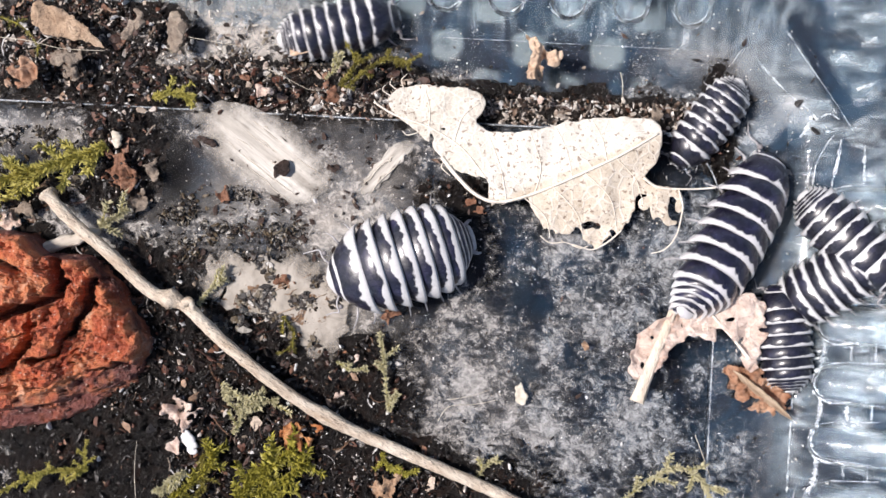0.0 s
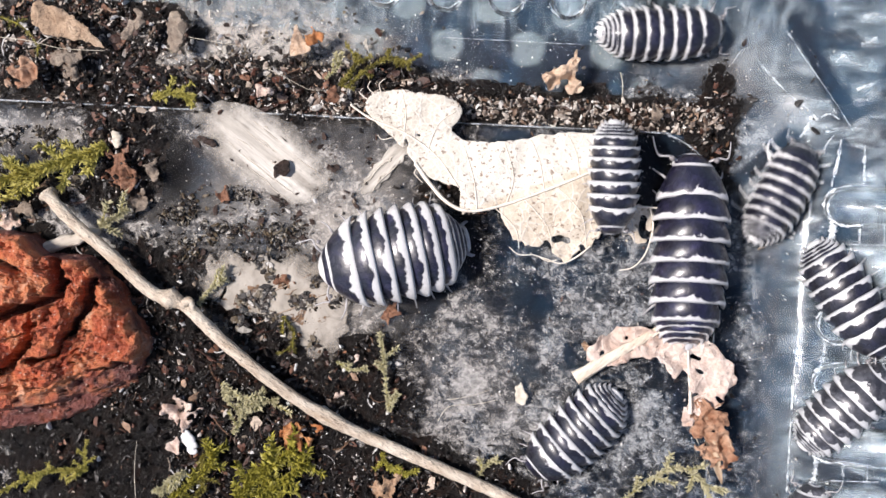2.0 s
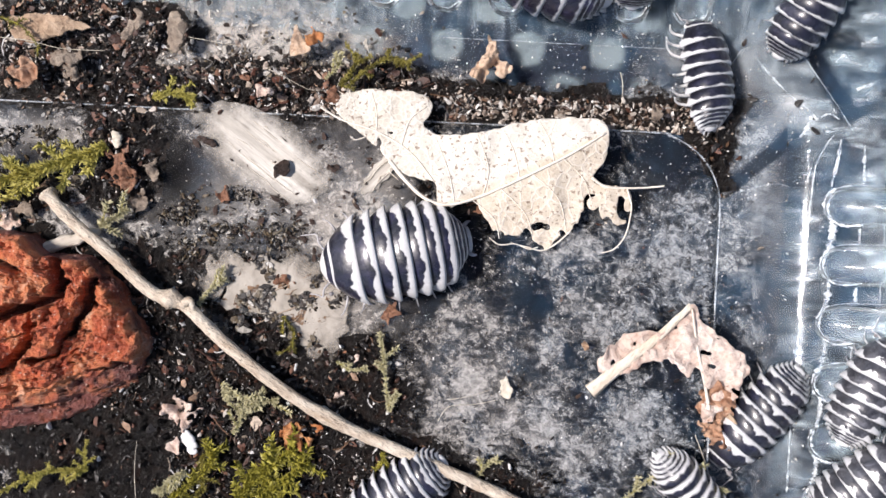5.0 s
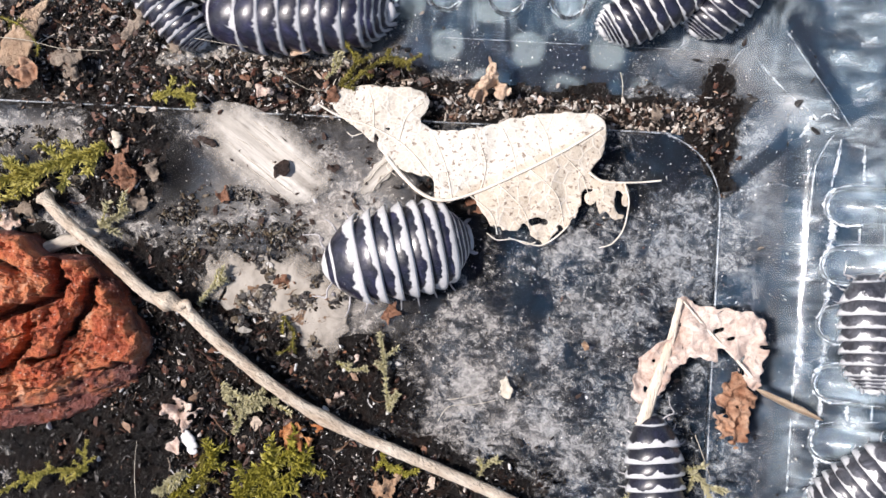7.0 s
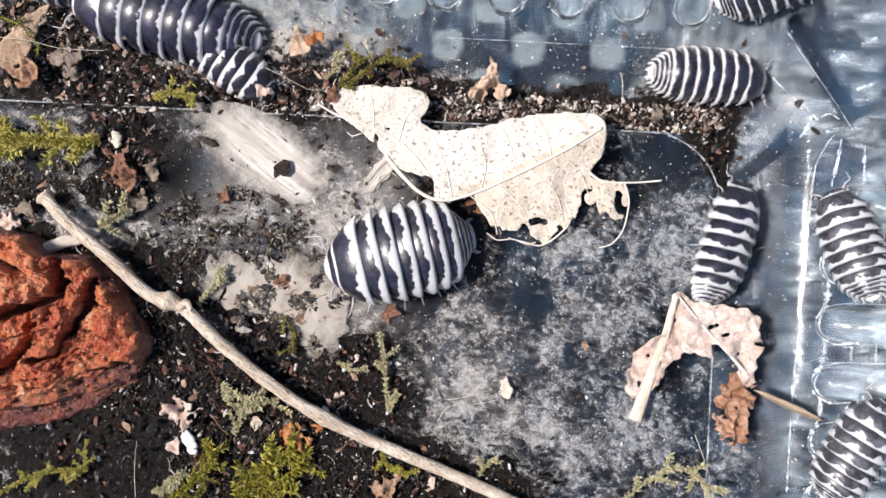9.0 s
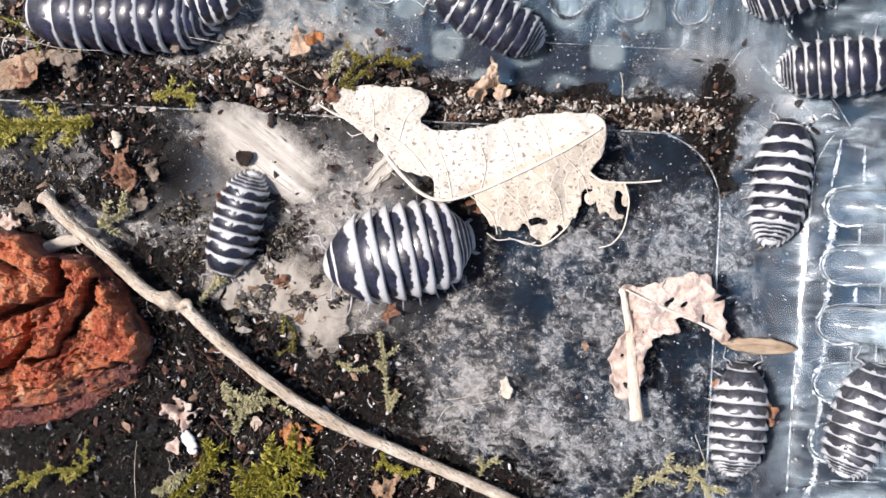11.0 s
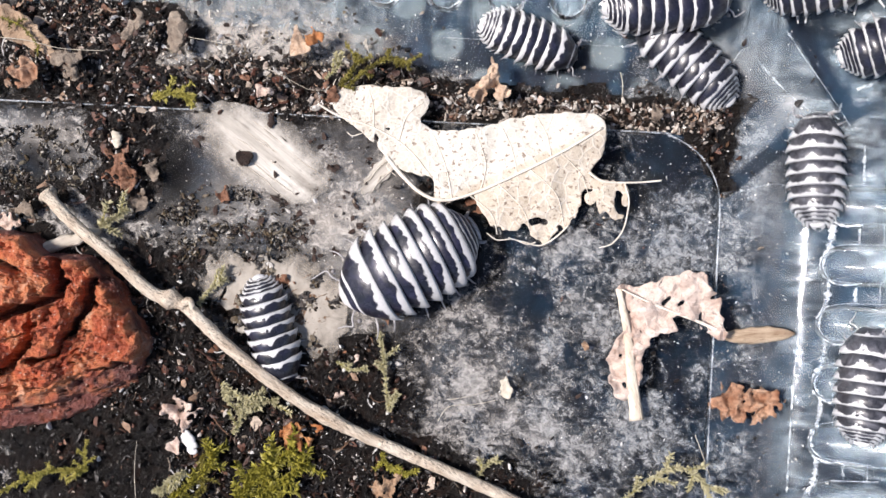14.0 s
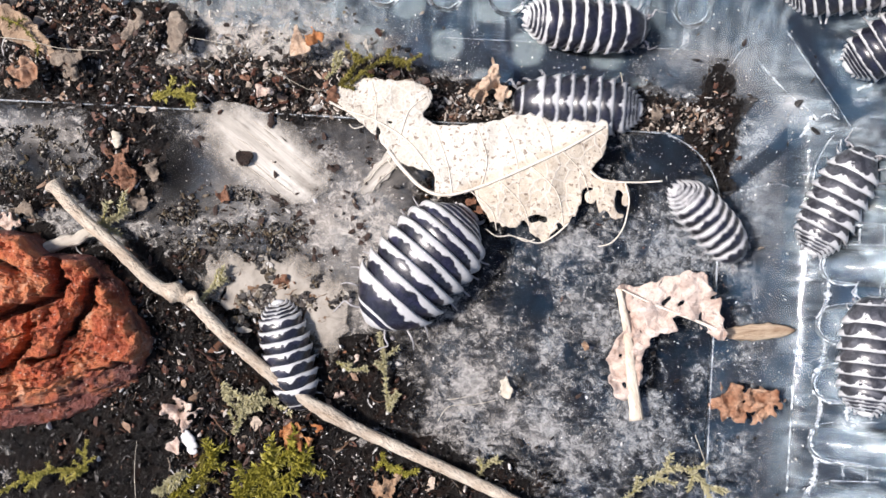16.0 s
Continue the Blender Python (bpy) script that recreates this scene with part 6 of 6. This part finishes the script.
    paths[BUGS["faller"].name] = [(0, 30.37, -7.94, 95), (0.5, 29.16, -9.54, 90), (1, 28.14, -11.94, 97), (1.5, 27.39, -6.55, 88), (2, 30.07, 5.05, 62), (2.5, 32.69, 11.45, 52), (3, 33.61, 13.78, 62), (3.5, 33.51, 15.69, 92), (3.6, 30.38, 13.99, 108, 2, 60), (3.7, 24.14, 11.85, 125, 3, 120), (3.8, 21.68, 11.34, 135, 3.2, 175), (4, 21.54, 11.73, 140, 3.2, 180), (4.2, 19.44, 9.68, 125, 3.2, 180), (4.6, 21.01, 13.06, 110, 3, 115), (4.9, 22.14, 14.77, 100, 1.5, 50), (5.2, 23.29, 16.56, 95), (6.3, 24.46, 21.95, 95), (7, 25.12, 22.68, 58), (7.5, 26.08, 22.67, 45), (8, 26.45, 22.75, 45), (8.5, 27.13, 23.13, 40), (9, 28.46, 23.19, 28), (11.3, 30.81, 22.82, 22), (12.1, 31.3, 22.67, 20), (13, 32.1, 22.57, 16), (14, 32.32, 22.62, 14), (15, 33.01, 22.45, 14), (16, 33.98, 22.32, 12)]
    paths[BUGS["runner"].name] = [(0, 34.03, -3.18, 205), (0.5, 30.12, -3.54, 205), (1, 24.63, -5.19, 205), (1.2, 14.78, -11, 205), (1.5, 12.82, -13.7, 203), (2, 11.49, -16.16, 222), (2.5, 8.06, -16.16, 188), (3, 3.73, -16.16, 180), (3.5, 1.52, -17.14, 212), (4, -0.1, -17.78, 218), (4.2, -0.88, -18.27, 220), (5, -4.13, -21.56, 215), (6.3, -7.07, -23.04, 190), (7, -11, -26.47, 190), (16, -13.95, -31.39, 190)]
    paths[BUGS["eastern"].name] = [(0, 27.02, -28.42, 80), (0.5, 27.87, -21.53, 75), (1, 32.15, -17.91, 56), (1.5, 34.13, -14.39, 55), (2, 35.04, -13.79, 40), (2.5, 35.6, -13.72, 40), (3, 36.17, -11.99, 48), (3.5, 35.88, -11.78, 48), (4, 36.53, -11.95, 45), (4.2, 36.52, -12.8, 45), (6.3, 36.92, -9.53, 95), (7, 36.84, -7.16, 93), (7.5, 36.91, -4.3, 90), (8, 36.86, -2.63, 90), (8.5, 36.49, -0.72, 100), (9, 35.77, 0.49, 114), (9.2, 33.57, -0.24, 108), (10, 28.27, -8.44, 95), (11.3, 26.12, -15.43, 84), (11.7, 26.12, -14.29, 80), (12.1, 26.97, -13.54, 43), (12.5, 28.88, -11.64, 37), (13, 33.4, -6.54, 60), (13.5, 33.99, 0.84, 84), (14, 33.39, 7.08, 91), (14.5, 31.65, 9.36, 103), (15, 32.3, 7.83, 98), (15.5, 34.09, 3.05, 52), (16, 34.88, 4.16, 57)]
    paths[BUGS["southern"].name] = [(0, 32.19, -27.6, 80), (2, 32.29, -25.63, 80), (2.5, 32.47, -23.4, 80), (3, 32.67, -19.95, 76), (3.5, 33.15, -20.6, 60), (4, 34.96, -20.66, 32), (4.2, 35.34, -20.02, 34), (6.3, 36.43, -20.02, 32), (7, 36.07, -19.99, 35), (7.5, 35.71, -19.43, 44), (8, 35.9, -18.69, 46), (8.5, 35.73, -18, 50), (9, 35.74, -17.29, 56), (9.2, 35.93, -16.54, 60), (11.3, 36.13, -14.61, 70), (12.1, 36.13, -14.61, 70), (12.5, 36.14, -14.13, 72), (13, 36.52, -13.14, 80), (13.5, 36.52, -12.42, 82), (14, 36.53, -11.66, 85), (15, 36.73, -10.64, 86), (15.5, 36.74, -10.03, 86), (16, 36.75, -9.07, 86)]
    paths[BUGS["upper"].name] = [(0, 15.79, 26.71, 90), (4, 16.25, 26.7, 90), (5.5, 16.77, 24.77, 88), (6.3, 17.41, 22.77, 82), (7, 18.5, 21.94, 38), (7.5, 18.39, 21.44, 34), (8, 17.38, 19.47, 31), (8.5, 19.01, 17.54, 5), (9, 23.66, 15.28, -5), (9.2, 25.61, 15.28, 0), (10.2, 31.07, 15.45, 10), (11.3, 35.8, 16.3, 12), (11.7, 37.0, 16.5, 10), (12.1, 37.9, 16.4, 9), (12.5, 38.6, 16.3, 10), (13, 38.4, 16.9, 16), (13.5, 38.62, 17.3, 20), (14, 38.65, 17.72, 22), (16, 38.57, 18.14, 36)]
    paths[BUGS["pale"].name] = [(0, -21.43, 27.79, 200), (4.2, -21.9, 27.79, 180), (5.5, -23.1, 24.27, 140, 0.6), (6.3, -24.04, 20.91, 112, 1.1), (7, -24.06, 21.63, 125, 1.1), (7.5, -24.67, 22.56, 130, 0.8), (8.5, -32.49, 24.35, 165), (9.2, -35.44, 24.46, 150), (9.9, -30.08, 25.93, 90), (10.6, -23.68, 23.87, 40), (11.3, -19.6, 21.82, 2), (11.7, -15.2, 22.3, 0), (12.1, -9.77, 22.42, 0), (12.5, -5.58, 22.22, -2), (13, 0.83, 20.56, -4), (13.5, 5.71, 20.02, 8), (14, 7.7, 18.67, -20), (14.5, 9.81, 16.71, -35), (15, 13.25, 12.66, -36, 1), (15.5, 18.25, 7.92, -50), (16, 23.07, 2.17, -42)]
    paths[BUGS["western"].name] = [(0, -16.66, 27.75, -90), (6, -16.66, 27.75, -90), (7.5, -17.68, 24.24, -80), (8, -20.6, 22.6, -50), (8.5, -20.9, 20.9, -25), (8.8, -19.8, 18.2, -32), (9, -19, 16.45, -35), (9.2, -18.6, 15.55, -32), (9.8, -15.47, 10.57, -60), (10.6, -16.91, 4.97, -95), (11.3, -18.39, -0.3, -110), (11.7, -17.41, -2.75, -80), (12.1, -16.18, -4.13, -72), (12.5, -15.88, -4.87, -69), (13, -15.78, -5.65, -71), (13.5, -15.69, -6.49, -77), (14, -14.95, -7.13, -75), (14.5, -14.7, -7.23, -77), (15, -14.31, -7.97, -72), (15.5, -13.57, -8.65, -70), (16, -13.42, -9.39, -77)]
    for bug in BUGS.values():
        walk(bug, [(t, rested(x, y, *more)) for t, x, y, *more in paths[bug.name]])
    walk(leaf, [(t, put(x, y, z, 0, 0, turn)) for t, x, y, z, turn in ((0, 3.56, 12.74, 0, -1.5), (0.5, 3.47, 12.5, 0, -1.2), (1, 2.15, 12.25, 0, -3.3), (1.5, 1.51, 12.15, 0, -5), (2, 1.51, 12.01, 0, -4.5), (2.5, 1.12, 12.1, 0, -2.5), (3, 1.17, 12.15, 0, -1.2), (3.5, 1.17, 12.15, 0, -0.6), (3.8, 0.29, 12.25, 0, -0.6), (4, -0.93, 12.4, 0, -0.5), (4.2, -0.93, 12.4, 0, -0.5), (6.3, -1.32, 12.74, 0, 0), (7, -1.32, 12.84, 0, 0), (15.5, -1.32, 12.84, 0, 0), (16, -1.07, 13.32, 0, -1.5))])
    walk(scrap, [(t, put(x, y, z, 0, 0, turn)) for t, x, y, z, turn in ((0, 21.29, -2.52, 0, -3), (0.5, 20.4, -2.12, 0, -10), (1, 21.39, -5.14, 0, -31), (1.5, 21.34, -5.04, 0, -39), (2, 21.64, -5.48, 0, -41), (2.5, 21.54, -5.14, 0, -39), (3.5, 21.44, -5.14, 0, -40), (4, 22.28, -5.39, 0, -48), (4.2, 22.28, -5.58, 0, -48), (6.3, 21.19, -4.4, 0, 0), (7, 21.15, -4.4, 0, 0), (7.5, 21.44, -3.9, 0, 0), (8, 21.15, -3.61, 0, 1), (8.5, 19.86, -3.66, 0, 0), (9, 20.75, -4, 0, -1), (9.2, 21.34, -3.66, 0, -1), (11.3, 15.71, -3.31, 0, 25), (16, 15.71, -3.31, 0, 25))])
    walk(curl, [(t, put(x, y, z, 0, 0, turn)) for t, x, y, z, turn in ((0, 27.8, -12.45, -1, -40), (0.5, 26.3, -12.45, -1, -55), (1, 25.8, -14.95, -1, -62), (1.5, 23.6, -16.2, 0, -75), (3.5, 23.6, -16.45, 0, -75), (4, 23.3, -14.7, 0, -70), (4.2, 23.3, -14.7, 0, -72), (6.3, 25.8, -14.35, -1, -100), (9.2, 25.7, -14.45, -1, -98), (11.3, 27.05, -13.7, -1.3, -30), (12.5, 27.2, -13.7, -1.3, -10), (13, 27.05, -13.7, -1.2, -8), (16, 27.05, -13.7, -1.2, -5))])
    walk(splinter, [(t, put(x, y, z + (0.45 if t < 10 else 0), 72 if t < 10 else 8, 0, turn)) for t, x, y, z, turn in ((0, 28.13, -12.87, 0, -40), (0.5, 27.14, -12.87, 0, -55), (1, 26.14, -17.35, 0, -50), (1.5, 23.66, -17.35, 0, -75), (3.5, 23.76, -17.84, 0, -75), (4.2, 23.41, -17.35, 0, -78), (6.3, 30.22, -13.62, 0.2, -26), (9.2, 30.37, -13.77, 0.2, -24), (11.3, 27.98, -8.15, -0.6, -2), (12.5, 27.98, -7.8, -0.6, 2), (16, 27.98, -7.41, -0.6, 3))])
    walk(flap, [(t, put(x, y, z, 0, 0, turn)) for t, x, y, z, turn in ((0, -32.9, 19.3, 0, -24), (4.2, -32.9, 19.3, 0, -24), (5.2, -35, 19.4, 0, 16), (6.3, -36.46, 19.07, 0, 60), (9.2, -36.66, 18.53, 0, 55), (11.3, -36.95, 15.36, 0, 20), (12.1, -37.25, 14.62, 0, -10), (12.5, -36.76, 16.35, 0, -25), (13, -36.26, 18.58, 0, -36), (16, -36.26, 18.58, 0, -36))])
    walk(bit, [(t, put(x, y, z, 0, 0, turn)) for t, x, y, z, turn in ((0, 8.4, 16.8, 0, 30), (0.5, 8.4, 16.65, 0, 25), (1.5, 9.8, 14.8, 0, -10), (2, 10.8, 15.3, 0, -25), (3.5, 10.95, 15.2, 0, -28), (3.8, 7.8, 15.55, 0, -10), (4, 6, 15.8, 0, 20), (4.2, 4.3, 17.3, 0, 10), (6.3, 4.1, 14.55, 0, 0), (11.3, 4.1, 14.55, 0, -5), (16, 4.2, 14.45, 0, -5))])
    walk(seed, [(t, put(x, y, z, 0, 0, turn)) for t, x, y, z, turn in ((0, 6.85, -12.8, 0, 0), (2, 6.85, -12.8, 0, 0), (2.5, 6.5, -12.55, 0, -40), (3, 5.45, -11.95, 0, -75), (3.5, 5.05, -12.15, 0, -20), (4, 5.55, -12.25, 0, 0), (16, 5.55, -12.25, 0, 0))])
    walk(long_moss, [(t, put(x, y, z, 0, 0, turn)) for t, x, y, z, turn in ((0, -29.28, 9.02, 0, 0), (7.5, -29.28, 9.02, 0, 0), (8, -29.37, 9.12, 0, -3), (8.5, -29.77, 9.41, 0, -12), (9, -29.87, 9.51, 0, -20), (9.2, -29.28, 9.71, 0, -20), (11.3, -31.25, 11.63, 0, -14), (11.7, -32.73, 12.37, 0, -12), (12.1, -34.7, 12.96, 0, -12), (13, -39.63, 14.34, 0, -20), (16, -41.6, 14.83, 0, -20))])
    walk(twig, [(t, put(x, y, z, 0, 0, turn)) for t, x, y, z, turn in ((0, 5.8, -22.2, 0, 0), (6.3, 5.8, -22.2, 0, 0), (7, 5.65, -22.25, 0, 0.3), (14.5, 5.8, -22.2, 0, 0), (15, 5.8, -22.2, 0, -1), (16, 5.8, -22.2, 0, -1.1))])
    walk(bark_chip, [(t, put(x, y, z, 0, 0, turn)) for t, x, y, z, turn in ((0, -14.03, 7.06, 0.5, 4), (9.2, -14.03, 7.06, 0.5, 4), (9.5, -14.53, 7.31, 0.5, -5), (10, -16.4, 7.76, 0.5, -20), (10.6, -17.44, 7.95, 0.5, -30), (16, -17.44, 7.95, 0.5, -30))])
    walk(bark_splinter, [(t, put(x, y, z, 0, 0, turn)) for t, x, y, z, turn in ((0, -20.6, 9.44, 0.4, -25), (9.2, -20.6, 9.44, 0.4, -25), (9.5, -19.71, 9.93, 0.5, -45), (9.8, -17, 10.92, 0.5, -75), (10.3, -15.12, 11.36, 0.4, -95), (16, -15.12, 11.36, 0.4, -95))])
    # legs step while the body travels, antennae feel about all the time
    for limb, bug, root, s, phase, kind in jointed:
        path = paths.get(bug.name, [])
        rows = []
        for k in range(33):
            t = k * 0.5
            a = max([r for r in path if r[0] <= t], key=lambda r: r[0], default=(0, 0, 0))
            b = min([r for r in path if r[0] > t], key=lambda r: r[0], default=a)
            pace = math.hypot(b[1] - a[1], b[2] - a[2]) / max(0.1, b[0] - a[0])
            if kind == "leg":
                swing = min(16.0, 2.0 + 2.2 * pace) * math.sin(phase + k * 2.3)
                rows.append((t, put(*root, 0, 0, swing)))
            else:
                rows.append((t, put(*root, 0, 8 * math.sin(phase + k * 1.3), 14 * math.sin(phase + k * 1.7))))
        walk(limb, rows)


motions()
